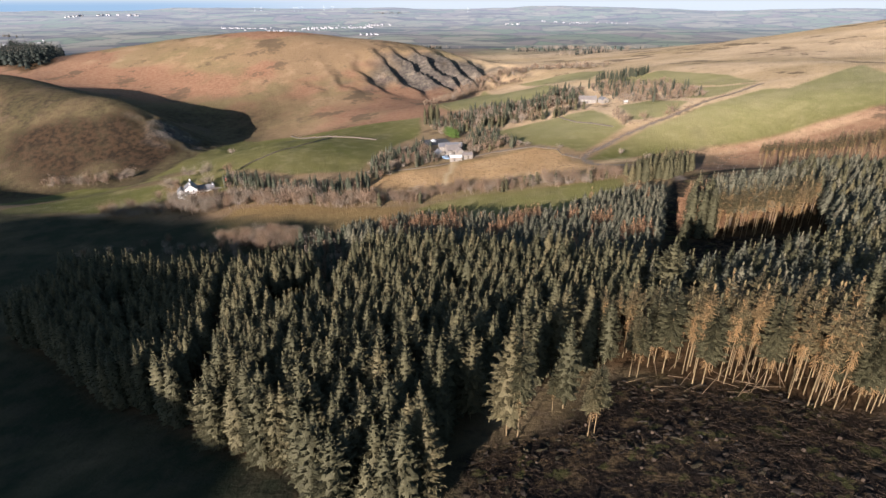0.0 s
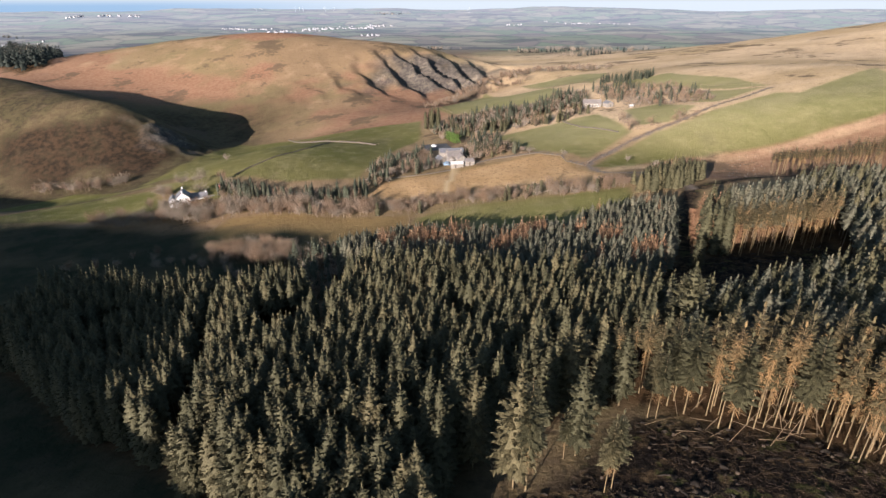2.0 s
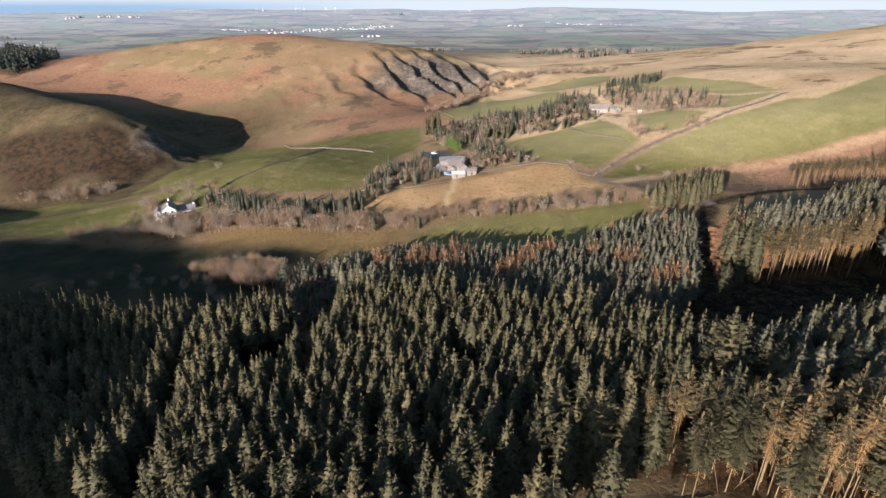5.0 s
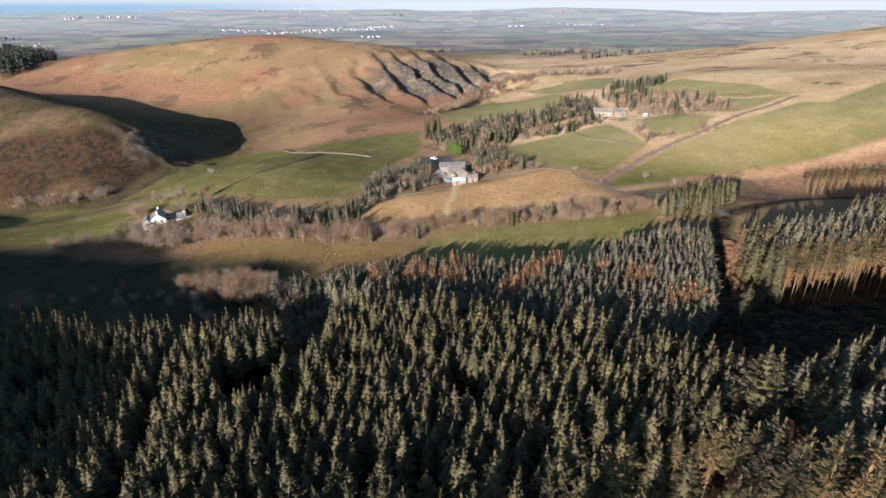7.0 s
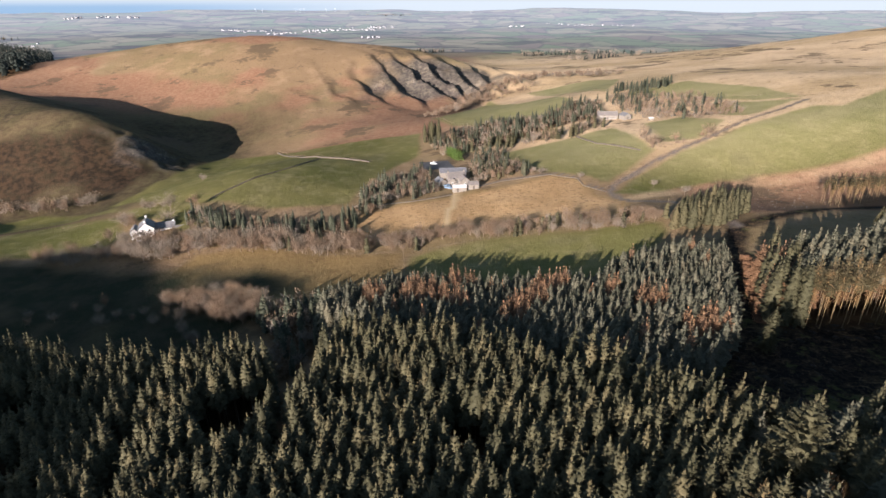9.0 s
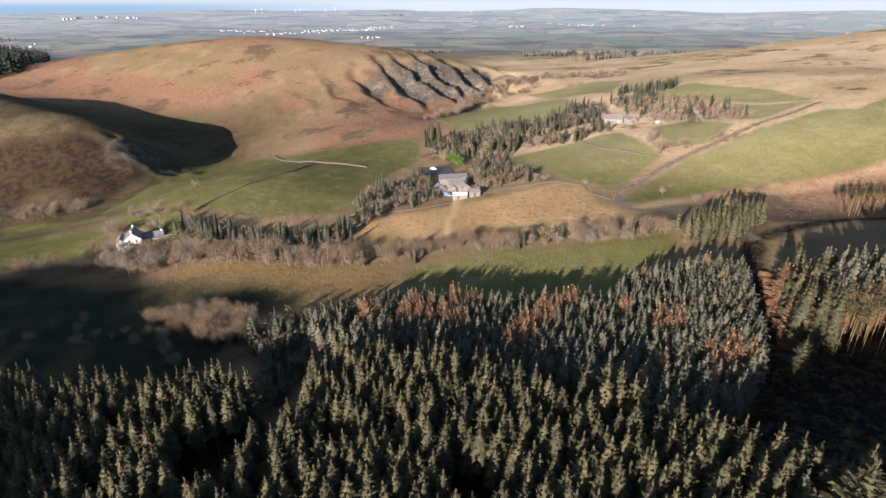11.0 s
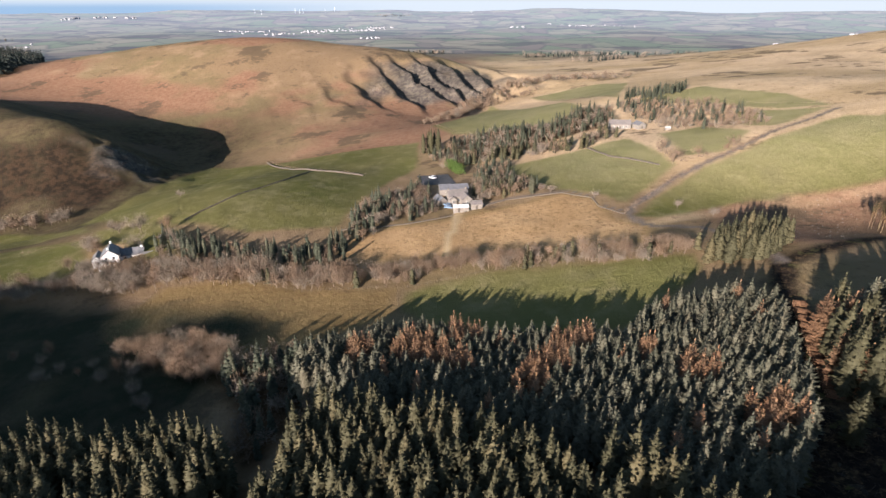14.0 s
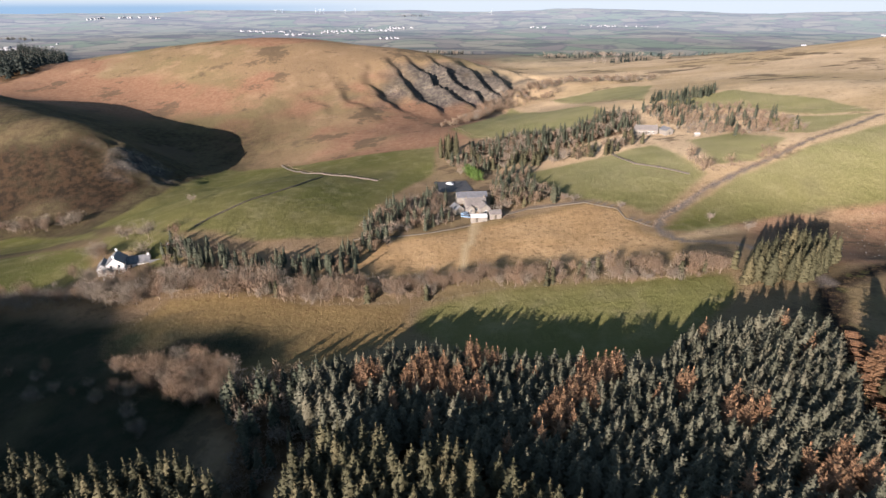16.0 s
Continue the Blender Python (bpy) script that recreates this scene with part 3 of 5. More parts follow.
def tiers(rng, h, spread, count, bare, slope, lean, points):
    """The body of a crown: jagged skirts of needles, one over the other up the stem."""
    out = []
    for k in range(count):
        t = (k + 0.35 + 0.3 * rng.rand()) / count
        z = h * (bare + (1 - bare) * t)
        full = slope * (h - z)
        reach = full * spread / (full ** 4 + spread ** 4) ** (1 / 4) * rng.uniform(0.86, 1.06) + 0.08
        if points > 15:
            reach *= 0.8
        m = points if reach > 0.8 else 7
        q = np.arange(m) * 2 * math.pi / m + rng.uniform(-0.16, 0.16, m) + rng.rand() * 6
        r = reach * np.where(np.arange(m) % 2, rng.uniform(0.45, 0.7, m), rng.uniform(0.72, 1.08, m))
        x, y = lean * (z / h)
        rim = np.stack([x + r * np.cos(q), y + r * np.sin(q), z - 0.42 * reach + rng.uniform(-0.2, 0.2, m) * reach], 1)
        V = np.concatenate([rim, [(x, y, z + 0.75 * reach)]])
        i = np.arange(m)
        out.append((V, np.stack([i, (i + 1) % m, np.full(m, m)], 1)))
    return out


def dead_twigs(seed, h, lo, hi, count, reach):
    """Thin dead boughs along the bare stem."""
    rng = np.random.RandomState(seed)
    z, q, ln = rng.uniform(lo, hi, count) * h, rng.rand(count) * 6.3, reach * rng.uniform(0.5, 1.1, count)
    b = np.stack([0 * z, 0 * z, z], 1)
    t = b + np.stack([ln * np.cos(q), ln * np.sin(q), rng.uniform(-1.6, -0.2, count) * ln], 1)
    b = b + (t - b) * rng.uniform(0.02, 0.5, count)[:, None]
    w = rng.normal(0, 1, (count, 3)) * 0.026
    V = np.concatenate([b - w, b + w, t])
    i = np.arange(count)
    return V, np.stack([i, i + count, i + 2 * count], 1)


def bare_shape(seed, h, spread, limbs=8, twigs=420, fine=0.055, low=0.16):
    """Trunk and limbs, and the haze of twigs, of a leafless broadleaved tree."""
    rng = np.random.RandomState(seed)
    fork = h * rng.uniform(low, low + 0.1)
    pieces = [tube([(0, 0, -0.4), (0.05, 0, fork * 0.6), (0, 0.05, fork), (0.1, 0, h * 0.62)], (0.018 * h, 0.015 * h, 0.012 * h, 0.004 * h), 6)]
    ends, dirs = [], []
    for k in range(limbs):
        q, up = k * 6.283 / limbs + rng.uniform(-0.3, 0.3), rng.uniform(0.35, 1.25)
        z0 = fork * rng.uniform(0.75, 1.5)
        ln = h * rng.uniform(0.42, 0.62)
        d = np.array((math.cos(q) * math.cos(up) * spread, math.sin(q) * math.cos(up) * spread, math.sin(up)))
        a = np.array((0, 0, z0))
        m = a + d * ln * 0.5 + rng.uniform(-0.06, 0.06, 3) * h
        e = a + d * ln + np.array((0, 0, 0.06 * h))
        e[2] = min(e[2], h * 0.95)
        pieces.append(tube([a, m, e], (0.007 * h, 0.005 * h, 0.0015 * h), 4))
        for _ in range(2):
            f = m + (e - m) * rng.uniform(0, 0.7)
            g = f + (rng.uniform(-1, 1, 3) * (1, 1, 0.6) + (0, 0, 0.5)) * 0.2 * h
            pieces.append(tube([f, g], (0.005 * h, 0.0015 * h), 3))
            ends += [f, g]
        ends += [m, e, a * 0.4 + e * 0.6, a * 0.7 + m * 0.3 + (0, 0, 0.1 * h)]
    E = np.array(ends)
    k = rng.randint(0, len(E), twigs)
    mid = E[k] + rng.normal(0, 0.085 * h, (twigs, 3))
    mid[:, 2] = np.clip(mid[:, 2], 0.10 * h, h * (0.92 + 0.08 * rng.rand(twigs)))
    out = mid - np.array((0, 0, 0.32 * h))
    out /= np.linalg.norm(out, axis=1)[:, None] + 1e-9
    d = (out * 0.8 + rng.normal(0, 0.5, (twigs, 3))) * (0.115 * h)
    w = np.cross(d, rng.normal(0, 1, (twigs, 3)))
    w = w / (np.linalg.norm(w, axis=1)[:, None] + 1e-9) * fine * (h / 9) * rng.uniform(0.6, 1.7, twigs)[:, None]
    V = np.concatenate([mid - d * 0.5 - w, mid - d * 0.5 + w, mid + d * 0.7])
    i = np.arange(twigs)
    return joined(pieces), (V, np.stack([i, i + twigs, i + 2 * twigs], 1))


def bark(name, a, b):
    return plain(name, a, b, 1.5, 0.95, 0, 0.5)


def needle(name, a, b, dry):
    n = Nodes(name)
    tone = n.math("FRACT", n.math("ADD", n.attr("tone"), n.random()))
    c = n.mix(n.ramp(tone, 0.0, 1.0), a, b)
    c = n.mix(n.ramp(n.noise(1.3, 3), 0.45, 0.72, 0, 0.8), c, tuple(v * 0.5 for v in a))
    c = n.mix(n.ramp(tone, 0.72, 1.0, 0, 0.5), c, dry)
    c = n.mix(n.ramp(n.noise(6.0, 4, 0.7), 0.45, 0.62, 0, 0.6), c, tuple(v * 0.42 for v in a))
    n.bump(n.noise(4.5, 3), 0.5, 0.2)
    n.bsdf.inputs["Specular IOR Level"].default_value = 0.2
    return n.done(c, 0.75)


BARK_PALE = bark("pale_bark", (0.16, 0.114, 0.060), (0.098, 0.071, 0.040))
BARK_DARK = bark("dark_bark", (0.15, 0.115, 0.085), (0.21, 0.165, 0.125))
SPRUCE = needle("spruce_needles", (0.052, 0.049, 0.025), (0.086, 0.077, 0.040), (0.110, 0.086, 0.042))
YOUNG = needle("young_spruce_needles", (0.074, 0.073, 0.048), (0.110, 0.104, 0.072), (0.130, 0.108, 0.066))
# the hill's shade over the distant wood is put into this needle colour
SHADED_FAR_FIR = needle("shaded_distant_needles", (0.020, 0.026, 0.021), (0.032, 0.038, 0.031), (0.034, 0.036, 0.028))
LARCH = needle("bare_larch_twigs", (0.23, 0.128, 0.07), (0.29, 0.168, 0.094), (0.20, 0.124, 0.07))
DEAD = needle("dead_twigs", (0.165, 0.098, 0.042), (0.215, 0.132, 0.058), (0.145, 0.09, 0.042))
DARK_FIR = needle("dark_fir_needles", (0.044, 0.050, 0.032), (0.074, 0.078, 0.050), (0.085, 0.076, 0.045))
THIN = needle("thin_browning_needles", (0.088, 0.072, 0.036), (0.14, 0.106, 0.052), (0.21, 0.128, 0.058))
TWIG = needle("winter_twigs", (0.165, 0.112, 0.074), (0.225, 0.158, 0.108), (0.225, 0.13, 0.074))
TWIG_GREY = needle("grey_winter_twigs", (0.20, 0.162, 0.125), (0.26, 0.212, 0.166), (0.21, 0.156, 0.108))


class Kind:
    """A kind of tree: a few shapes of it, with stem and crown."""

    def __init__(self, shapes, stem, leaf, extra=None):
        self.shapes, self.stem, self.leaf, self.extra = shapes, stem, leaf, extra


def spruces(seed, n, h, spread, whorls, arms, segs, bare=0.06, stem=None, leaf=None, twigs=0, sparse=1.0, sides=5, slope=0.32, body=True):
    out = []
    for k in range(n):
        a, b = conifer_shape(seed + k, h, spread, whorls, arms, segs, bare, sparse, sides, slope, body)
        c = dead_twigs(seed + 50 + k, h, bare * 0.62, bare + 0.16, twigs, spread * 0.5) if twigs else None
        out.append((a, b, c))
    return Kind(out, stem or BARK_DARK, leaf or SPRUCE, DEAD)


def bares(seed, n, h, spread, limbs, twigs, stem=None, leaf=None, fine=0.055, low=0.16):
    return Kind([(*bare_shape(seed + k, h, spread, limbs, twigs, fine, low), None) for k in range(n)], stem or BARK_DARK, leaf or TWIG)


def wood_mass(name, label, category, placed):
    """Many trees as one object. placed: kind, shape, x, y, scale, turn, stretch."""
    V, F, M, tone, n, mats = [], [], [], [], 0, []
    rng = np.random.RandomState(len(placed))
    for kind, s, x, y, size, turn, tall in placed:
        c, q = math.cos(turn) * size, math.sin(turn) * size
        z = height(x, y)
        t = rng.rand()
        for (v, f), m in zip([p for p in kind.shapes[s] if p is not None], (kind.stem, kind.leaf, kind.extra)):
            if m not in mats:
                mats.append(m)
            w = np.empty_like(v)
            w[:, 0], w[:, 1], w[:, 2] = x + c * v[:, 0] - q * v[:, 1], y + q * v[:, 0] + c * v[:, 1], z + size * tall * v[:, 2]
            V.append(w), F.append(f + n), M.append(np.full(len(f), mats.index(m))), tone.append(np.full(len(v), t))
            n += len(v)
    me = fast_mesh(name, np.concatenate(V), np.concatenate(F), mats, np.concatenate(M), np.concatenate(tone), True)
    return tagged(new(name, me), label, category, kind="stuff")


def tree_things(name, label, category, group, placed):
    """Trees that stand singly: each an Empty with a trunk and a crown."""
    first = {}
    for kind, s, x, y, size, turn, tall in placed:
        m = pose(x, y, height(x, y), 0, 0, math.degrees(turn))
        key = (id(kind), s)
        if key not in first:
            top = tagged(new(name), label, category, group)
            parts = (("trunk", kind.stem), ("crown", kind.leaf), ("dead_wood", kind.extra))
            for (part_name, mat), p in zip(parts, kind.shapes[s]):
                if p is not None:
                    ob = new(part_name, fast_mesh(part_name, *p, [mat], smooth=True))
                    ob.parent = top
            top.matrix_basis = m
            top.scale = (size, size, size * tall)
            first[key] = top
        else:
            ob = copy_thing(first[key], m)
            ob.scale = (size, size, size * tall)


def scatter(poly, gap, jitter, seed, keep=None):
    """Points in a polygon on a loose, staggered grid."""
    rng = np.random.RandomState(seed)
    P = np.array(poly)
    lo, hi = P.min(0), P.max(0)
    out = []
    for j, y in enumerate(np.arange(lo[1], hi[1], gap * 0.87)):
        for x in np.arange(lo[0] + (j % 2) * gap / 2, hi[0], gap):
            out.append((x + rng.uniform(-jitter, jitter), y + rng.uniform(-jitter, jitter)))
    out = np.array(out)
    ok = inside(out[:, 0], out[:, 1], poly) > 0
    if keep is not None:
        ok &= keep(out[:, 0], out[:, 1])
    return out[ok]


def along(line, gap, width, seed):
    """Points strewn along a line, to both sides of it."""
    rng = np.random.RandomState(seed)
    out = []
    for (ax, ay), (bx, by) in zip(line, line[1:]):
        n = max(1, int(math.hypot(bx - ax, by - ay) / gap))
        for k in range(n):
            t = (k + rng.rand()) / n
            out.append((ax + (bx - ax) * t + rng.uniform(-width, width), ay + (by - ay) * t + rng.uniform(-width, width)))
    return np.array(out)

# ---- the plantations and woods ----
def rows(points, kinds, seed, lo=0.85, hi=1.12, pick=None):
    rng = np.random.RandomState(seed)
    out = []
    for x, y in points:
        kind = pick(x, y, rng) if pick else kinds[rng.randint(len(kinds))]
        out.append((kind, rng.randint(len(kind.shapes)), float(x), float(y), rng.uniform(lo, hi), rng.rand() * 6.28, rng.uniform(0.96, 1.05)))
    return out


def woods():
    near = spruces(100, 4, 17.0, 2.4, 26, 10, 2, 0.05, slope=0.40)
    near.shapes += spruces(110, 2, 17.5, 3.0, 26, 11, 3, 0.06, slope=0.46).shapes
    half_bare = spruces(120, 3, 17.5, 2.4, 20, 11, 3, 0.36, BARK_PALE, None, 260, slope=0.40, body=False)
    near_bare = spruces(140, 2, 17.5, 1.9, 10, 8, 3, 0.62, BARK_PALE, THIN, 520, slope=0.40, body=False)
    for k, (b, w) in enumerate(((0.58, 2.0), (0.70, 1.6), (0.78, 1.3))):
        near_bare.shapes += spruces(150 + 7 * k, 1, 17.5, w, 10, 7, 3, b, BARK_PALE, THIN, 520, 0.9, slope=0.40, body=False).shapes
    far_spruce = spruces(200, 7, 17.0, 2.2, 13, 8, 1, 0.50, sides=3, slope=0.46)
    far_spruce.shapes += spruces(210, 2, 17.5, 2.4, 13, 9, 1, 0.48, sides=3, slope=0.46).shapes
    edge_spruce = spruces(220, 3, 17.0, 2.1, 19, 8, 1, 0.06, sides=4, slope=0.38)
    far_bare = spruces(240, 2, 17.0, 1.8, 9, 7, 2, 0.60, BARK_PALE, THIN, 230, sides=4, slope=0.44, body=False)
    far_bare.shapes += spruces(250, 2, 17.0, 1.5, 8, 7, 2, 0.72, BARK_PALE, THIN, 230, sides=4, slope=0.44, body=False).shapes
    pale = spruces(260, 5, 16.0, 2.4, 13, 8, 1, 0.46, None, YOUNG, sides=3, slope=0.52)
    young = spruces(280, 7, 12.0, 2.6, 14, 8, 1, 0.30, None, YOUNG, sides=3, slope=0.56)
    larch = spruces(320, 5, 13.2, 2.2, 16, 10, 2, 0.10, BARK_PALE, LARCH, sides=3, slope=0.36, body=False)
    small = spruces(360, 4, 9.0, 1.9, 7, 5, 0, 0.04, sparse=0.99, sides=3, slope=0.42)
    fir = spruces(365, 5, 13.0, 2.2, 9, 6, 0, 0.04, None, DARK_FIR, sparse=0.99, sides=3, slope=0.38)
    coarse = spruces(370, 3, 9.0, 2.2, 4, 4, 0, 0.1, None, SHADED_FAR_FIR, sparse=0.99, sides=3, slope=0.4)
    broom = bares(400, 5, 9.0, 0.62, 9, 720, None, None, 0.036, 0.12)
    grey = bares(430, 4, 8.5, 1.05, 10, 760, BARK_DARK, TWIG_GREY, 0.038, 0.10)
    brush = bares(410, 4, 9.0, 0.7, 5, 175, None, None, 0.10, 0.12)
    haze = bares(440, 4, 8.5, 1.05, 5, 200, BARK_DARK, TWIG_GREY, 0.10, 0.10)
    low = spruces(380, 4, 12.0, 2.6, 14, 8, 1, 0.03, sides=3, slope=0.42)
    bush = bares(460, 4, 4.0, 1.2, 3, 80, None, None, 0.13, 0.05)

    # the tall stand nearest the start
    gaps = lambda x, y: (grain(x, y, 13, 70) + 0.6 * grain(x, y, 6, 71) > -0.60) & (np.abs(x + 75 + 0.3 * (y - 158)) > 1.8) & (np.abs(x + 39 + 0.2 * (y - 150)) + 9 * (y < 128) > 2.2) & (np.hypot((x + 104), (y - 150) * 0.6) > 5) & (np.hypot(x - 48.4, y - 114) > 7.5)
    fore = lambda x, y: y + 0.10 * np.abs(x)
    pts = np.concatenate([scatter(FRONT_STAND, 3.7, 1.5, 7, lambda x, y: (gaps(x, y) | (y < 84) & (x < 6)) & (fore(x, y) < 112)), scatter(FRONT_STAND, 3.0, 1.1, 6, lambda x, y: gaps(x, y) & (fore(x, y) >= 112))])
    edge = lambda x, y: float(inside(np.array([x]), np.array([y]), CLEARING)[0])
    wall_of_stems = scatter(FRONT_STAND, 2.8, 1.3, 5, lambda x, y: (x > 41) & (inside(x, y, CLEARING) > -10) & (x < 75))
    pts = pts[~((pts[:, 0] > 41) & (pts[:, 0] < 75) & (inside(pts[:, 0], pts[:, 1], CLEARING) > -10))]
    pts = np.concatenate([pts, wall_of_stems])
    first = pts[np.argsort(fore(pts[:, 0], pts[:, 1]))][:292]
    rest = pts[np.argsort(fore(pts[:, 0], pts[:, 1]))][292:]
    def pick(x, y, r):
        if edge(x, y) > (-7 if x < 40 else -15):
            if x > 62:
                return (half_bare, near_bare)[r.randint(2)]
            return (near_bare if r.rand() < 0.88 else half_bare) if x > 43 else (half_bare if x > 5 else near)
        return near

    tree_things("spruce_tree", "tall dark green spruce at the edge of the plantation", "tree", "spruces of the near stand", rows(first, None, 8, 0.88, 1.24, pick))
    rim_front = lambda x, y: float(inside(np.array([x]), np.array([y]), FRONT_STAND)[0])
    pick = lambda x, y, r: far_bare if (x > 24 and edge(x, y) > -13) else (edge_spruce if rim_front(x, y) < 4 else (pale if x > 45 and y > 98 and r.rand() < 0.6 else far_spruce))
    placed = rows(rest, None, 9, 0.92, 1.08, pick)
    placed = [(k, v, x, y, z * (1 - 0.08 * float(step(x, 40, 54) * step(y, 106, 118))), q, w) for k, v, x, y, z, q, w in placed]
    big = spruces(130, 1, 20.5, 4.4, 26, 16, 5, 0.06, slope=0.48)
    tree_things("spruce_tree", "broad lone spruce standing above its neighbours", "tree", "spruces of the near stand", [(big, 0, 48.4, 115.0, 1.14, 0.3, 0.98)])
    tall = spruces(132, 2, 18.0, 2.9, 22, 9, 4, 0.22, BARK_PALE, slope=0.34)
    thin = spruces(136, 2, 17.5, 2.3, 17, 11, 3, 0.44, BARK_PALE, None, 160, slope=0.36, body=False)
    lone = [(thin, 0, 11.2, 76.8, 1.32, 0.2, 1.0), (tall, 1, 9.3, 77.8, 1.34, 1.4, 1.0), (tall, 0, 20.4, 84.6, 1.08, 2.2, 1.0), (thin, 1, 22.8, 75.0, 0.84, 0.9, 1.0), (thin, 0, 24.0, 75.6, 0.86, 3.0, 1.0), (thin, 1, 18.3, 84.0, 0.6, 4.0, 1.0), (tall, 1, 31.5, 99.0, 1.0, 5.0, 0.95), (thin, 0, 35.4, 94.4, 0.92, 2.0, 1.0), (thin, 1, 36.6, 93.6, 0.85, 5.5, 1.0), (tall, 0, 3.0, 84.0, 1.12, 0.6, 1.0)]
    tree_things("spruce_tree", "tall spruce with a bare lower stem beside felled ground", "tree", "spruces of the near stand", lone)
    tree_things("spruce_tree", "dark young spruce standing alone at the foot of the ride", "tree", "spruces of the near stand", [(near, 4, 70.6, 163.0, 0.68, 1.0, 0.95)])
    wood_mass("spruce_plantation", "dense dark green spruce plantation on a slope", "forest", placed)

    # the younger stand behind it, with patches of bare larch
    pts = scatter(BACK_STAND, 2.95, 0.95, 17, lambda x, y: beside(x, y, RIDE) > 2.0)
    pick = lambda x, y, r: larch if any(math.hypot(x - a, (y - b) * 0.8) < d for a, b, d in LARCHES) or r.rand() < 0.025 else young
    wood_mass("young_plantation", "blue-green young spruces with rusty bare larches", "forest", rows(pts, None, 18, 0.93, 1.05, pick))

    # stands along the far side of the ride, their bare stems open to the light
    pts = scatter(RIGHT_STAND, 3.0, 1.0, 27, lambda x, y: beside(x, y, RIDE) > 3.6)
    rim = lambda x, y: float(inside(np.array([x]), np.array([y]), RIGHT_STAND)[0])
    def pick(x, y, r):
        ride = beside(np.array([x]), np.array([y]), RIDE)[0]
        if rim(x, y) < 8 and y < 190 and ride > 11:
            return far_bare
        if ride < 11:
            return larch if r.rand() < 0.4 else edge_spruce
        return larch if r.rand() < 0.18 else pale

    wood_mass("spruce_stand", "tall spruce stand with bare sunlit stems", "forest", rows(pts, None, 28, 0.92, 1.06, pick))
    pts = scatter(EAST_STAND, 3.2, 1.1, 29)
    wood_mass("spruce_stand", "dense green spruces running down to the near stand", "forest", rows(pts, [pale, pale, far_spruce], 30, 0.85, 1.02))
    pts = scatter(EDGE_STAND, 3.0, 0.9, 37)
    wood_mass("spruce_row", "row of tall thin spruces with bare pale stems", "forest", rows(pts, [far_bare], 38, 0.6, 0.8))
    pts = scatter(SMALL_STAND, 2.9, 1.1, 47)
    wood_mass("spruce_block", "small block of dark spruces above the stream", "forest", rows(pts, [low], 48, 0.65, 0.98))

    # broadleaved trees and small conifers of the valley floor
    singles, mass = [], []
    def strew(points, kinds, seed, lo, hi, single=True):
        (singles if single else mass).extend(rows(points, kinds, seed, lo, hi))
    strew(along(BAND, 1.15, 5.0, 1), [broom, broom, broom, grey, small], 2, 0.55, 0.95)
    strew(along(BAND, 9, 4.5, 3), [bush], 4, 0.7, 1.2, False)
    strew(along(FIR_STRIP, 0.62, 6.5, 5), [fir, fir, fir, fir, brush], 6, 0.42, 0.68, False)
    strew(scatter(WEDGE, 3.4, 1.4, 39), [fir, fir, brush, haze], 40, 0.45, 0.85, False)
    strew(scatter(UPPER_WOOD, 4.0, 1.7, 41), [fir, brush, haze, fir, haze], 42, 0.4, 0.68, False)
    strew(scatter(FARM_WOOD, 4.4, 1.7, 43), [brush, haze, fir, brush], 44, 0.4, 0.7, False)
    strew(along(FIR_CLUMP, 0.9, 7.0, 45), [fir], 46, 0.5, 0.7, False)
    strew(scatter(HOUSE_FIRS, 3.8, 1.6, 47), [fir, haze, brush], 48, 0.42, 0.72, False)
    strew(scatter(WEST_FIRS, 3.8, 1.6, 49), [fir, brush, haze], 50, 0.45, 0.75, False)
    strew(along(HILL_FOOT, 2.2, 3.5, 51), [haze, brush], 52, 0.7, 1.1, False)
    strew(along(GORGE_SIDE, 1.5, 9.0, 53), [brush, brush, haze], 54, 0.7, 1.1, False)
    strew(along(LOW_BAND, 1.3, 5.0, 55), [haze, brush], 56, 0.6, 0.95, False)
    strew(scatter(MIDWOOD, 3.4, 1.3, 7), [fir, brush, haze], 8, 0.45, 0.75, False)
    strew(along(UPPER_BAND, 1.2, 7.0, 9), [small, small, small, brush, haze], 10, 0.65, 1.1, False)
    strew(scatter([(-14, 398), (-24, 428), (-6, 424), (4, 402)], 3.8, 1.6, 61), [fir, brush, haze], 62, 0.5, 0.8, False)
    strew(scatter(HOUSE_WOOD, 3.2, 1.3, 11), [small, brush, haze], 12, 0.6, 0.9, False)
    strew(along(ROADSIDE, 3.0, 2.5, 17), [bush, bush, brush], 18, 0.6, 1.1, False)
    strew(along(GORGE_WOOD, 1.5, 9.0, 19), [brush], 20, 0.45, 0.75, False)
    strew(scatter(LEFT_BARE, 2.7, 1.2, 21), [broom, broom, broom, grey], 22, 0.55, 0.9)
    strew(along([(-176, 250), (-150, 262), (-128, 262), (-112, 258)], 2.2, 5, 23), [grey, broom], 24, 0.75, 1.1)
    strew(along([(-160, 205), (-130, 212), (-108, 205), (-75, 192)], 4.5, 6, 25), [grey, broom], 26, 0.4, 0.65)
    strew(np.array(HOUSE_TREES), [grey], 60, 0.85, 1.25)
    strew(along(LEFT_FOOT, 5.0, 3, 27), [grey, broom], 28, 0.7, 1.0)
    strew(np.array([(-158, 292), (-163, 296), (-128, 297), (-124, 292), (-133, 305), (-150, 272), (-143, 271), (-136, 272), (-129, 275), (-122, 279), (-117, 285), (-160, 276)]), [grey, broom], 30, 0.7, 1.0)
    strew(np.array([(58, 322), (40, 334), (36, 336), (90, 308), (102, 300), (-150, 352)]), [grey], 32, 0.5, 0.7)
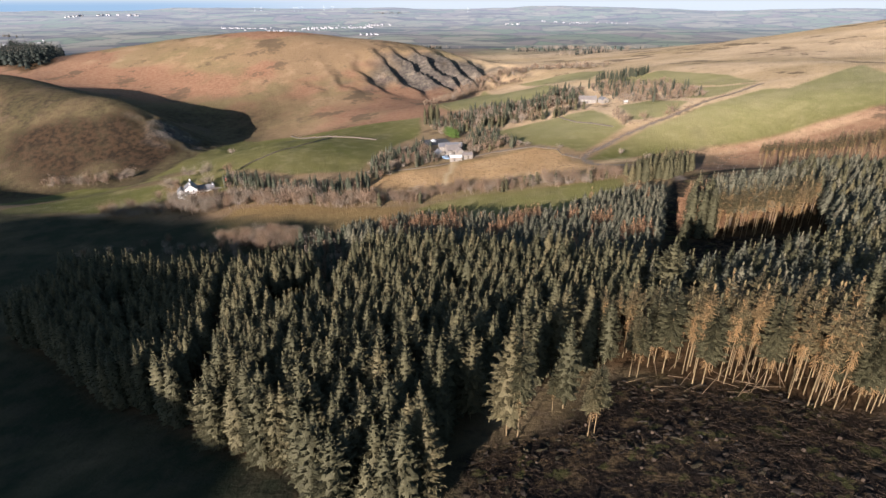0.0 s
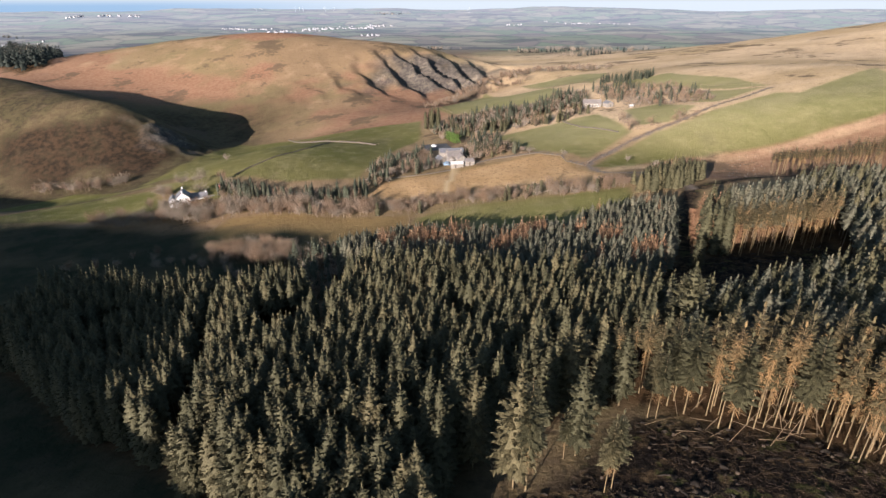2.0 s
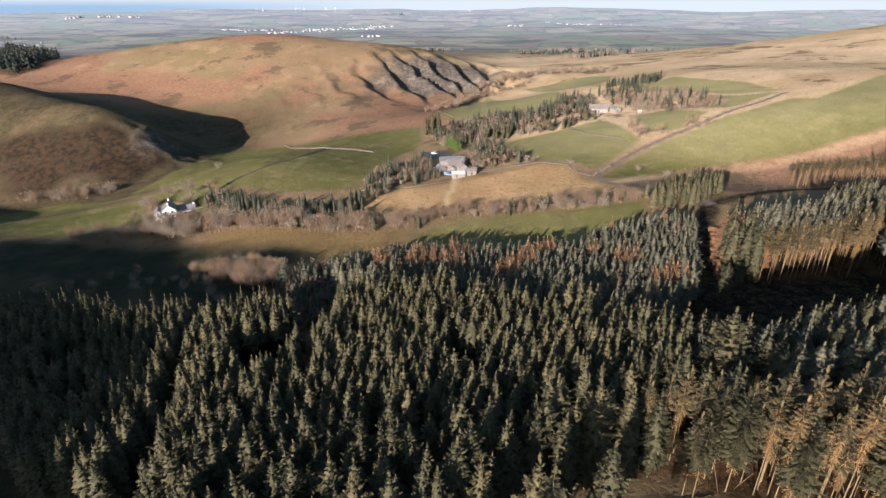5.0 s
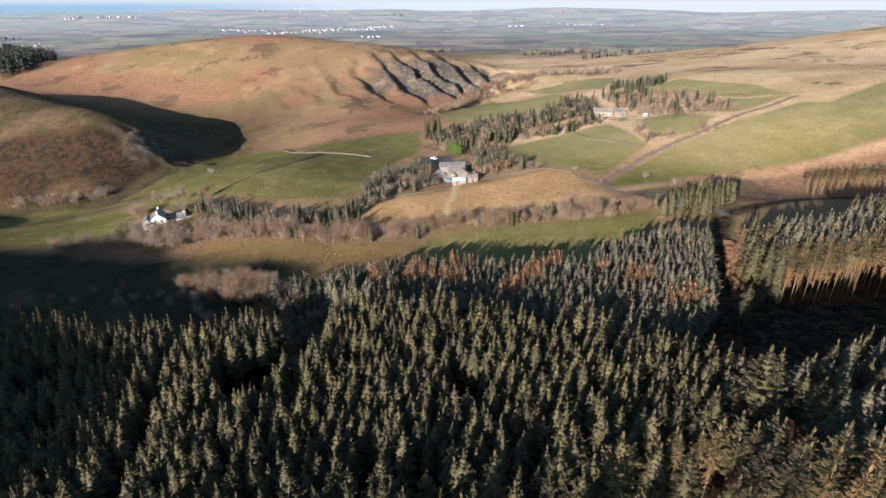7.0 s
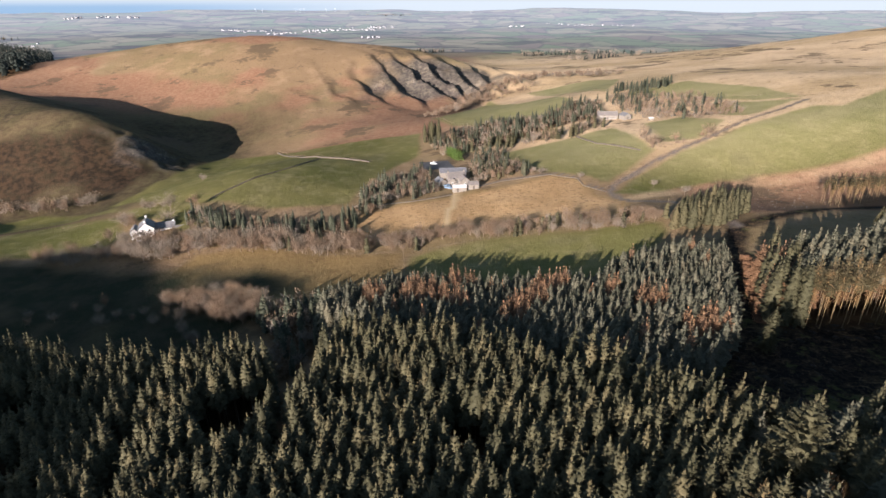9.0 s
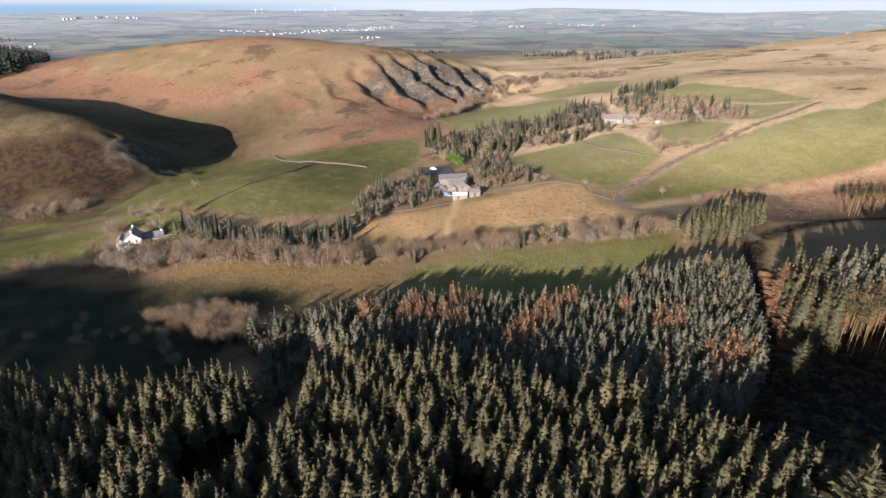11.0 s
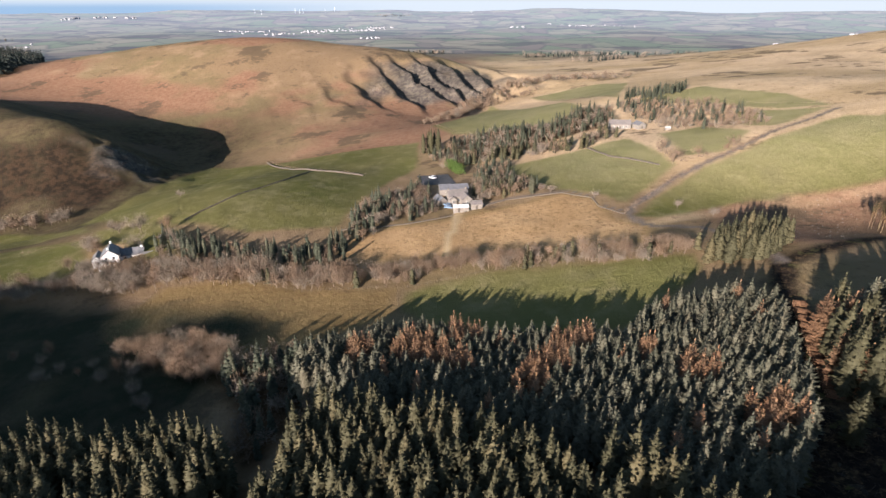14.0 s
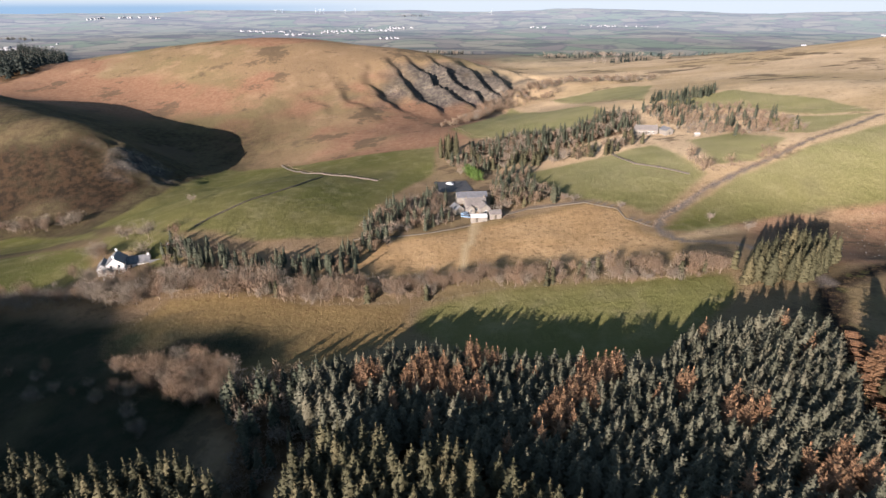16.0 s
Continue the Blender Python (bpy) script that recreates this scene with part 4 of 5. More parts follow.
    strew(np.array([(-25, 441), (-21, 438), (-28, 437), (-23, 433), (-18, 432)]), [edge_spruce], 34, 0.85, 1.1, False)
    for k, line in enumerate((ROAD[1:9], [(a - 5, b - 4.5) for a, b in ROAD[1:9]], WALL_TOP, [(-28, 538), (-10, 482), (28, 458), (68, 470)], [(121, 507), (184, 531)], [(121, 507), (173, 472), (193, 439), (212, 418)], [(116, 522), (69, 691)], [(-206, 299), (-172, 304), (-156, 279)])):
        strew(along([(x + 2.5, y + 2.5) for x, y in line], 2.4, 0.9, 70 + k), [bush], 80 + k, 0.3, 0.55, False)
    tree_things("bare_tree", "leafless brown broadleaved tree on the valley floor", "tree", "bare trees of the valley", singles)
    wood_mass("mixed_woodland", "mixed winter woodland of bare trees and conifers", "woodland", mass)
    pts = scatter(FAR_WOOD, 12, 4, 57)
    wood_mass("distant_wood", "distant conifer wood on the shoulder of the moor, hill shade in its needle colour", "forest", rows(pts, [coarse], 58, 2.0, 3.0))

# ---- buildings ----
WHITE = plain("white_render", (0.66, 0.65, 0.63), (0.56, 0.55, 0.53), 0.6, 0.8, 0, 0.15)
STONE = plain("pale_stone_wall", (0.22, 0.195, 0.165), (0.155, 0.138, 0.12), 1.2, 0.9, 0, 0.5)
SLATE = plain("slate_roof", (0.105, 0.105, 0.112), (0.16, 0.155, 0.155), 1.0, 0.55, 0, 0.5)
PALE_SLATE = plain("weathered_slate_roof", (0.17, 0.15, 0.138), (0.125, 0.112, 0.105), 0.9, 0.6, 0, 0.4)
SHEET = plain("pale_sheet_roof", (0.5, 0.49, 0.48), (0.36, 0.35, 0.34), 0.8, 0.5, 0, 0.1)
GREY_SHEET = plain("grey_sheet_roof", (0.14, 0.14, 0.15), (0.105, 0.105, 0.115), 0.7, 0.5, 0, 0.1)
GLASS = plain("window_glass", (0.03, 0.034, 0.04), (0.05, 0.055, 0.06), 0.5, 0.08, 0, 0.0)
PAINT = plain("white_paint", (0.75, 0.75, 0.73), (0.68, 0.68, 0.66), 1.0, 0.5, 0, 0.05)
DOOR = plain("dark_door_paint", (0.06, 0.05, 0.045), (0.08, 0.065, 0.05), 2.0, 0.5)
TAR = plain("dark_tarmac", (0.05, 0.05, 0.055), (0.07, 0.07, 0.072), 0.5, 0.9)
POST = plain("weathered_post", (0.11, 0.09, 0.068), (0.075, 0.06, 0.046), 3.0, 0.95)
DRYSTONE = plain("drystone", (0.115, 0.094, 0.072), (0.066, 0.055, 0.045), 1.5, 0.95, 0, 0.6)
FRESH = plain("fresh_log_bark", (0.15, 0.078, 0.04), (0.085, 0.046, 0.026), 2.5, 0.9)
CUT = plain("sawn_log_end", (0.36, 0.24, 0.13), (0.28, 0.18, 0.10), 4.0, 0.8)
BRASH = needle("brash", (0.035, 0.024, 0.016), (0.07, 0.046, 0.028), (0.15, 0.10, 0.055))
HEAP = needle("turned_soil", (0.016, 0.012, 0.009), (0.036, 0.026, 0.017), (0.05, 0.045, 0.02))
STUMP = plain("old_stump", (0.06, 0.042, 0.028), (0.036, 0.026, 0.018), 3.0, 0.9)
POLE = plain("peeled_pole", (0.11, 0.077, 0.043), (0.066, 0.046, 0.028), 2.0, 0.9)
FAR_WALL = plain("distant_white_wall", (0.33, 0.33, 0.35), (0.25, 0.25, 0.27), 0.02, 0.8, 0, 0)
FAR_ROOF = plain("distant_roof", (0.2, 0.2, 0.21), (0.15, 0.15, 0.16), 0.02, 0.8, 0, 0)
TURBINE = plain("turbine_white", (0.82, 0.83, 0.84), (0.78, 0.79, 0.8), 0.1, 0.4, 0, 0.0)
CAR_BLUE = plain("blue_car_paint", (0.22, 0.33, 0.46), (0.2, 0.3, 0.43), 1.0, 0.25, 0.2, 0.0)
CAR_WHITE = plain("white_car_paint", (0.8, 0.8, 0.8), (0.77, 0.77, 0.78), 1.0, 0.25, 0, 0.0)
RUBBER = plain("rubber", (0.02, 0.02, 0.02), (0.03, 0.03, 0.03), 5.0, 0.8)
HEDGE_GREEN = foliage("clipped_hedge", (0.07, 0.115, 0.02), (0.095, 0.14, 0.028), (0.05, 0.08, 0.02), True)


def part(name, bm, material, parent, label=""):
    me = bpy.data.meshes.new(name)
    bm.to_mesh(me)
    bm.free()
    me.materials.append(material)
    ob = new(name, me)
    ob.parent = parent
    return tagged(ob, label) if label else ob


def box(bm, x, y, z, sx, sy, sz, bevel=0.0):
    """A box with its base's middle at x, y, z."""
    m = Matrix.Translation((x, y, z + sz / 2)) @ Matrix.Diagonal((sx, sy, sz, 1))
    r = bmesh.ops.create_cube(bm, size=1, matrix=m)
    if bevel:
        es = {e for v in r["verts"] for e in v.link_edges}
        bmesh.ops.bevel(bm, geom=list(es), offset=bevel, segments=1, affect="EDGES")


def prism(bm, profile, y0, y1):
    """A profile of (x, z) drawn out from y0 to y1."""
    a = [bm.verts.new((x, y0, z)) for x, z in profile]
    b = [bm.verts.new((x, y1, z)) for x, z in profile]
    bm.faces.new(a), bm.faces.new(list(reversed(b)))
    for k in range(len(a)):
        j = (k + 1) % len(a)
        bm.faces.new((a[j], a[k], b[k], b[j]))
    bmesh.ops.recalc_face_normals(bm, faces=bm.faces)


def gabled(parent, x, y, w, d, eaves, ridge, wall, roof, turn=0.0, windows=(), doors=(), chimneys=(), over=0.25, sink=1.2, lights=0):
    """One gabled block under a building; its ridge runs along its own y. Windows: side, along, sill."""
    base = Matrix.Translation((x, y, 0)) @ Matrix.Rotation(radians(turn), 4, "Z")
    made = []
    bm = bmesh.new()
    prism(bm, [(-w / 2, -sink), (w / 2, -sink), (w / 2, eaves), (0, ridge), (-w / 2, eaves)], -d / 2, d / 2)
    made.append(part("wall", bm, wall, parent))
    rise = (ridge - eaves) / (w / 2)
    for s in (-1, 1):
        bm = bmesh.new()
        o = w / 2 + over
        prism(bm, [(0, ridge + 0.02), (0, ridge + 0.2), (s * o, eaves - rise * over + 0.2), (s * o, eaves - rise * over + 0.02)], -d / 2 - over, d / 2 + over)
        made.append(part("roof", bm, roof, parent))
        for k in range(lights):
            bm = bmesh.new()
            t = (k + 0.5) / lights
            yy, q = -d / 2 + d * t, 0.5
            xx, zz = s * w / 2 * q, ridge + (eaves - ridge) * q + 0.24
            bmesh.ops.create_cube(bm, size=1, matrix=Matrix.Translation((xx, yy, zz)) @ Matrix.Rotation(s * math.atan(rise), 4, "Y") @ Matrix.Diagonal((w * 0.3, 0.9, 0.06, 1)))
            made.append(part("skylight", bm, PAINT, parent))
    bm = bmesh.new()
    box(bm, 0, 0, ridge + 0.14, 0.3, d + 2 * over, 0.14, 0.04)
    made.append(part("ridge_tiles", bm, roof, parent))
    for side, along_, sill in windows:
        wide, tall = 0.95, 1.15
        bm = bmesh.new()
        if side in "fb":
            s = -1 if side == "f" else 1
            box(bm, along_, s * (d / 2 + 0.03), sill, wide, 0.12, tall, 0.02)
            g = bmesh.new()
            box(g, along_, s * (d / 2 + 0.07), sill + 0.08, wide - 0.18, 0.08, tall - 0.16)
            l = bmesh.new()
            box(l, along_, s * (d / 2 + 0.09), sill - 0.1, wide + 0.2, 0.22, 0.1, 0.02)
        else:
            s = -1 if side == "l" else 1
            box(bm, s * (w / 2 + 0.03), along_, sill, 0.12, wide, tall, 0.02)
            g = bmesh.new()
            box(g, s * (w / 2 + 0.07), along_, sill + 0.08, 0.08, wide - 0.18, tall - 0.16)
            l = bmesh.new()
            box(l, s * (w / 2 + 0.09), along_, sill - 0.1, 0.22, wide + 0.2, 0.1, 0.02)
        f = part("window", bm, PAINT, parent)
        part("pane", g, GLASS, f), part("sill", l, STONE, f)
        made.append(f)
    for side, along_ in doors:
        bm = bmesh.new()
        s = -1 if side in "fl" else 1
        if side in "fb":
            box(bm, along_, s * (d / 2 + 0.04), 0, 0.95, 0.12, 2.05, 0.03)
        else:
            box(bm, s * (w / 2 + 0.04), along_, 0, 0.12, 0.95, 2.05, 0.03)
        made.append(part("door", bm, DOOR, parent))
    for cx, cy, top in chimneys:
        bm = bmesh.new()
        box(bm, cx, cy, ridge - 0.9, 0.7, 0.7, top, 0.03)
        box(bm, cx, cy, ridge - 0.9 + top, 0.85, 0.85, 0.14, 0.02)
        c = part("chimney", bm, wall, parent)
        for k in (-0.18, 0.18):
            bm = bmesh.new()
            bmesh.ops.create_cone(bm, segments=8, radius1=0.13, radius2=0.1, depth=0.4, cap_ends=True, matrix=Matrix.Translation((cx + k, cy, ridge - 0.9 + top + 0.33)))
            part("chimney_pot", bm, DRYSTONE, c)
        made.append(c)
    for ob in made:
        ob.matrix_basis = base @ ob.matrix_basis
    return made


def building(name, label, category, x, y, turn, group=""):
    z = min(height(x + dx, y + dy) for dx in (-4, 0, 4) for dy in (-4, 0, 4)) + 0.6
    top = tagged(new(name), label, category, group)
    top.matrix_basis = pose(x, y, z, 0, 0, turn)
    return top


def car(x, y, turn, paint, label):
    top = tagged(new("car"), label, "car", "parked cars")
    top.matrix_basis = pose(x, y, height(x, y) + 0.02, 0, 0, turn)
    bm = bmesh.new()
    box(bm, 0, 0, 0.32, 1.75, 4.2, 0.62, 0.14)
    body = part("body", bm, paint, top)
    bm = bmesh.new()
    prism(bm, [(-2.0, 0), (1.1, 0), (0.5, 0.55), (-1.6, 0.58)], -0.76, 0.76)
    cab = part("cabin", bm, GLASS, top)
    cab.matrix_basis = pose(0, 0.2, 0.92, 0, 0, 90)
    bm = bmesh.new()
    box(bm, 0, -0.35, 1.46, 1.35, 1.9, 0.06, 0.02)
    part("car_roof", bm, paint, top)
    for sx in (-0.8, 0.8):
        for sy in (-1.3, 1.3):
            bm = bmesh.new()
            bmesh.ops.create_cone(bm, segments=12, radius1=0.31, radius2=0.31, depth=0.2, cap_ends=True, matrix=pose(sx, sy, 0.31, 0, 90, 0))
            part("wheel", bm, RUBBER, top)


def farm_places():
    # the white farmhouse
    h = building("farmhouse", "white rendered farmhouse with dark slate roofs and low wings", "house", -145, 281.5, 24)
    gabled(h, 0, 0, 6.4, 8.2, 4.3, 6.9, WHITE, SLATE, 0, [("f", -1.4, 0.9), ("f", 1.4, 0.9), ("f", -1.4, 3.0), ("f", 1.4, 3.0), ("r", 0, 3.0), ("l", 1, 3.0)], [("f", 0.1)], [(0, -3.7, 1.9), (0, 3.6, 1.9)])
    gabled(h, -5.1, 1.0, 3.8, 6.4, 2.5, 4.2, WHITE, SLATE, 0, [("f", 0, 0.9), ("l", 0, 0.9)])
    gabled(h, 7.4, 1.6, 5.0, 8.6, 2.5, 4.6, WHITE, SLATE, 90, [("l", -2, 0.9), ("l", 0.4, 0.9), ("l", 2.6, 0.9)], [("l", -3.3)], [(0, -3.8, 1.5)])
    gabled(h, -2.6, -5.2, 3.4, 3.2, 2.1, 3.2, WHITE, SLATE, 0, [("f", 0, 0.8)])
    gabled(h, 13.6, -1.0, 2.8, 3.6, 2.0, 2.9, WHITE, SLATE, 90, [])
    s = building("garden_shed", "small red-brown timber garden shed", "shed", -130.5, 296, 15)
    gabled(s, 0, 0, 2.4, 3.0, 2.0, 2.7, plain("red_boards", (0.30, 0.09, 0.06), (0.24, 0.07, 0.05), 3.0), SLATE, 0, [], [("f", 0)])
    # the steading in the wood
    h = building("steading", "stone steading with weathered roofs among trees", "house", -3.5, 334, 8)
    gabled(h, -1.0, 0, 6.0, 9.5, 3.6, 6.0, STONE, PALE_SLATE, 100, [("l", -2.6, 0.9), ("l", 0, 0.9), ("l", 2.6, 0.9), ("l", -2.6, 2.4), ("l", 2.6, 2.4)], [("l", 1.3)], [(0, -4.3, 1.6), (0, 4.3, 1.6)])
    gabled(h, 2.6, -3.4, 4.6, 6.2, 3.0, 5.0, STONE, PALE_SLATE, 10, [("f", 0, 0.9)], [])
    gabled(h, -3.6, -2.6, 3.4, 4.0, 2.4, 3.8, STONE, PALE_SLATE, 10, [("f", 0, 0.9)], [])
    b = building("barn", "long grey sheet-roofed barn beside a tarmac yard", "barn", -6.5, 350, 8)
    gabled(b, 0, 0, 6.4, 14.5, 3.0, 4.6, STONE, GREY_SHEET, 92, [("l", -4, 1.0), ("l", 0, 1.0), ("l", 4, 1.0)], [("l", -2)])
    b = building("shed", "low shed with pale roof panels by the lane", "shed", -2.5, 321, 5)
    gabled(b, 0, 0, 3.8, 7.0, 2.2, 3.0, STONE, SHEET, 92, [], [("l", 1)], (), 0.2, 1.2, 4)
    b = building("shed", "low brown-roofed stone shed by the lane", "shed", 4.5, 323, 8)
    gabled(b, 0, 0, 4.0, 5.2, 2.4, 3.6, STONE, PALE_SLATE, 92, [], [("l", 0)])
    b = building("outhouse", "slate-roofed outhouse half hidden by trees", "outhouse", -12.5, 333, 30)
    gabled(b, 0, 0, 4.2, 6.0, 2.4, 4.0, STONE, SLATE, 0, [], [])
    # yard, a sheet of tarmac laid on the slope
    n, V, F = 9, [], []
    for j in range(n):
        for i in range(n):
            u, v = i / (n - 1) - 0.5, j / (n - 1) - 0.5
            x, y = -17 + 18 * u - 5 * v, 378 + 22 * v
            V.append((x, y, height(x, y) + 0.30))
    for j in range(n - 1):
        for i in range(n - 1):
            F.append((j * n + i, j * n + i + 1, j * n + n + i + 1, j * n + n + i))
    me = bpy.data.meshes.new("yard")
    me.from_pydata(V, [], F)
    me.materials.append(TAR)
    tagged(new("yard", me), "dark tarmac yard behind the barn", "yard", kind="structure")
    car(-19, 384, 60, CAR_WHITE, "small white car parked on the yard")
    car(-8.2, 325.5, 75, CAR_BLUE, "blue car parked by the low shed")
    car(-8.6, 328.6, 70, CAR_BLUE, "blue car parked by the house")
    # a tall bright hedge behind the yard
    rng = np.random.RandomState(77)
    n = 2600
    u, v, w = rng.rand(n), rng.rand(n), rng.rand(n)
    x, y, z = -5 + 4 * u - 8 * v, 386 + 17 * v, 5.6 * w ** 0.8
    base = land(x, y)
    c = np.stack([x, y, base + z], 1)
    a, b = rng.normal(0, 0.35, (n, 3)), rng.normal(0, 0.35, (n, 3))
    me = fast_mesh("hedge", np.concatenate([c, c + a, c + b]), np.stack([np.arange(n), np.arange(n) + n, np.arange(n) + 2 * n], 1), [HEDGE_GREEN])
    tagged(new("conifer_hedge", me), "tall bright green conifer hedge behind the yard", "hedge")
    # the upper farm
    h = building("farmhouse", "long pale stone farmhouse with a grey roof", "house", 97, 438, -4)
    gabled(h, 0, 0, 5.6, 13.0, 3.0, 5.2, STONE, PALE_SLATE, 90, [("l", -4, 0.9), ("l", -1.5, 0.9), ("l", 1.5, 0.9), ("l", 4, 0.9)], [("l", 0)], [(0, -5.8, 1.4), (0, 5.8, 1.4)])
    b = building("barn", "dark roofed barn beside the farmhouse", "barn", 108, 434, 20)
    gabled(b, 0, 0, 5.0, 6.5, 2.6, 4.2, STONE, SLATE, 0, [], [("f", 0)])
    b = building("field_shelter", "small white field shelter at the pasture's corner", "shed", 121, 420, 0)
    gabled(b, 0, 0, 1.8, 2.8, 1.5, 1.9, STONE, SHEET, 90, [], [])


# ---- walls, fences, timber ----
def drystone_wall(line, label, tall=1.15, thick=0.6):
    rng = np.random.RandomState(len(line) * 7 + int(line[0][0]) % 50)
    P = []
    for (ax, ay), (bx, by) in zip(line, line[1:]):
        n = max(2, int(math.hypot(bx - ax, by - ay) / 1.0))
        P += [(ax + (bx - ax) * k / n, ay + (by - ay) * k / n) for k in range(n)]
    P = np.array(P + [line[-1]], float)
    d = np.gradient(P, axis=0)
    d /= np.linalg.norm(d, axis=1)[:, None] + 1e-9
    s = np.stack([-d[:, 1], d[:, 0]], 1)
    V, F = [], []
    for k, (p, q) in enumerate(zip(P, s)):
        h = tall * rng.uniform(0.8, 1.1)
        for o, z in ((-0.5, -0.5), (-0.36, h * 0.95), (0.36, h), (0.5, -0.5)):
            x, y = p + q * o * thick * rng.uniform(0.85, 1.15)
            V.append((x, y, height(*p) + z))
    for k in range(len(P) - 1):
        for j in range(3):
            a = 4 * k + j
            F += [(a, a + 1, a + 5), (a, a + 5, a + 4)]
    tagged(new("drystone_wall", fast_mesh("drystone_wall", V, F, [DRYSTONE])), label, "wall")


def fence(line, label, gap=3.2):
    top = tagged(new("fence"), label, "fence")
    bm = bmesh.new()
    box(bm, 0, 0, -0.3, 0.1, 0.1, 1.45, 0.015)
    me = bpy.data.meshes.new("post")
    bm.to_mesh(me), bm.free()
    me.materials.append(POST)
    wires = []
    for (ax, ay), (bx, by) in zip(line, line[1:]):
        n = max(1, int(math.hypot(bx - ax, by - ay) / gap))
        for k in range(n):
            x, y = ax + (bx - ax) * k / n, ay + (by - ay) * k / n
            ob = new("post", me)
            ob.parent = top
            ob.matrix_basis = pose(x, y, height(x, y), random.uniform(-3, 3), random.uniform(-3, 3), random.uniform(0, 90))
            wires.append((x, y, height(x, y)))
    for z in (0.55, 1.0):
        ob = new("wire", fast_mesh("wire", *tube([(x, y, g + z) for x, y, g in wires], [0.02] * len(wires), 3), [POST]))
        ob.parent = top


def log_mesh(r, ln, seed, bark_mat=None):
    v, f = tube([(0, -ln / 2, 0), (0.02, 0, 0.01), (0, ln / 2, 0)], (r * 1.05, r, r * 0.9), 8)
    caps = [(0, k + 1, k) for k in range(1, 7)] + [(16, 16 + k, 17 + k) for k in range(1, 7)]
    return fast_mesh("log", v, np.concatenate([f, caps]), [bark_mat or FRESH, CUT], [0] * len(f) + [1] * len(caps))


def timber():
    logs = [log_mesh(r, 3.0, k) for k, r in enumerate((0.15, 0.18, 0.21))]
    # stacks of logs along the ride
    spots = []
    line = [RIDE[1], RIDE[2], RIDE[3], RIDE[4]]
    for t in (0.5, 0.66, 0.82, 0.98, 1.14, 1.3, 1.46, 1.62, 1.78, 1.94, 2.12, 2.3, 2.5):
        k = int(t)
        (ax, ay), (bx, by) = line[k], line[k + 1]
        spots.append((ax + (bx - ax) * (t - k) + 2.9, ay + (by - ay) * (t - k), math.degrees(math.atan2(by - ay, bx - ax))))
    for x, y, turn in spots:
        top = tagged(new("log_stack"), "stack of freshly cut orange-brown logs beside the ride", "log pile", "log stacks")
        top.matrix_basis = pose(x, y, height(x, y) - 0.05, 0, 0, turn)
        for row in range(random.choice((2, 3, 4))):
            for c in range(7 - row - random.randrange(2)):
                r = 0.19
                ob = new("log", logs[random.randrange(3)])
                ob.parent = top
                ob.matrix_basis = pose((c - 3) * 0.42 + row * 0.2 + random.uniform(-0.06, 0.06), random.uniform(-0.6, 0.6), 0.2 + row * 0.34, random.uniform(-2, 2), 0, random.uniform(-7, 7))
    # poles left lying and leaning at the edge of the clearing
    pole = log_mesh(0.055, 9.0, 5, POLE)
    rng = random.Random(9)
    for k in range(38):
        t = rng.random()
        x, y = 38 + 34 * t + rng.uniform(-4, 4), 92 - 11 * t + rng.uniform(-4, 4)
        lean = rng.choice((0, 0, 0, 0, 2, 8, 48, 60, 68, 74))
        s = rng.uniform(0.5, 1.0)
        m = pose(x, y, height(x, y) + 0.12 + 4.5 * s * math.sin(radians(lean)), lean, 0, rng.uniform(40, 140) if lean < 10 else rng.uniform(0, 360))
        ob = new("felled_pole", pole)
        ob.matrix_basis = m @ Matrix.Diagonal((1, s, 1, 1))
        tagged(ob, "thin pale felled pole lying at the clearing's edge", "pole", "felled poles")
    # brash, stumps and clods over the felled ground
    rng = np.random.RandomState(12)
    def strewn(poly, count, short, long, thin, seed):
        q = np.random.RandomState(seed)
        P = np.array(poly)
        lo, hi = np.maximum(P.min(0), (-10, 45)), np.minimum(P.max(0), (135, 175))
        p = q.uniform(lo, hi, (count * 3, 2))
        ok = (inside(p[:, 0], p[:, 1], poly) > -1.5) & (grain(p[:, 0], p[:, 1], 9, 5) + 0.6 * q.randn(len(p)) > -0.1)
        p = p[ok][:count]
        n = len(p)
        z = land(p[:, 0], p[:, 1]) + q.uniform(0.03, 0.35, n)
        a = q.normal(2.4, 1.1, n)
        ln = q.uniform(short, long, n) * q.uniform(0.4, 1, n)
        d = np.stack([np.cos(a), np.sin(a), q.normal(0, 0.12, n)], 1) * ln[:, None] / 2
        c = np.stack([p[:, 0], p[:, 1], z], 1)
        s = np.stack([-np.sin(a), np.cos(a), 0 * a], 1) * (thin * q.uniform(0.5, 1.5, n))[:, None]
        up = np.array((0, 0, 1.0)) * (thin * 1.2)
        V = np.concatenate([c - d - s, c - d + s, c - d + up, c + d - s * 0.6, c + d + s * 0.6, c + d + up])
        i = np.arange(n)
        F = np.concatenate([np.stack(t, 1) for t in ((i, i + 3 * n, i + 5 * n), (i, i + 5 * n, i + 2 * n), (i + n, i + 2 * n, i + 5 * n), (i + n, i + 5 * n, i + 4 * n))])
        return V, F, np.tile(q.rand(n), 6)
    for poly, count, seed in ((CLEARING, 6500, 1), (FELLED, 2200, 2)):
        V, F, tone = strewn(poly, count, 0.3, 2.2, 0.035, seed)
        tagged(new("brash", fast_mesh("brash", V, F, [BRASH], None, tone)), "broken branches strewn over felled ground", "brash", kind="stuff")
    heaps, tones = [], []
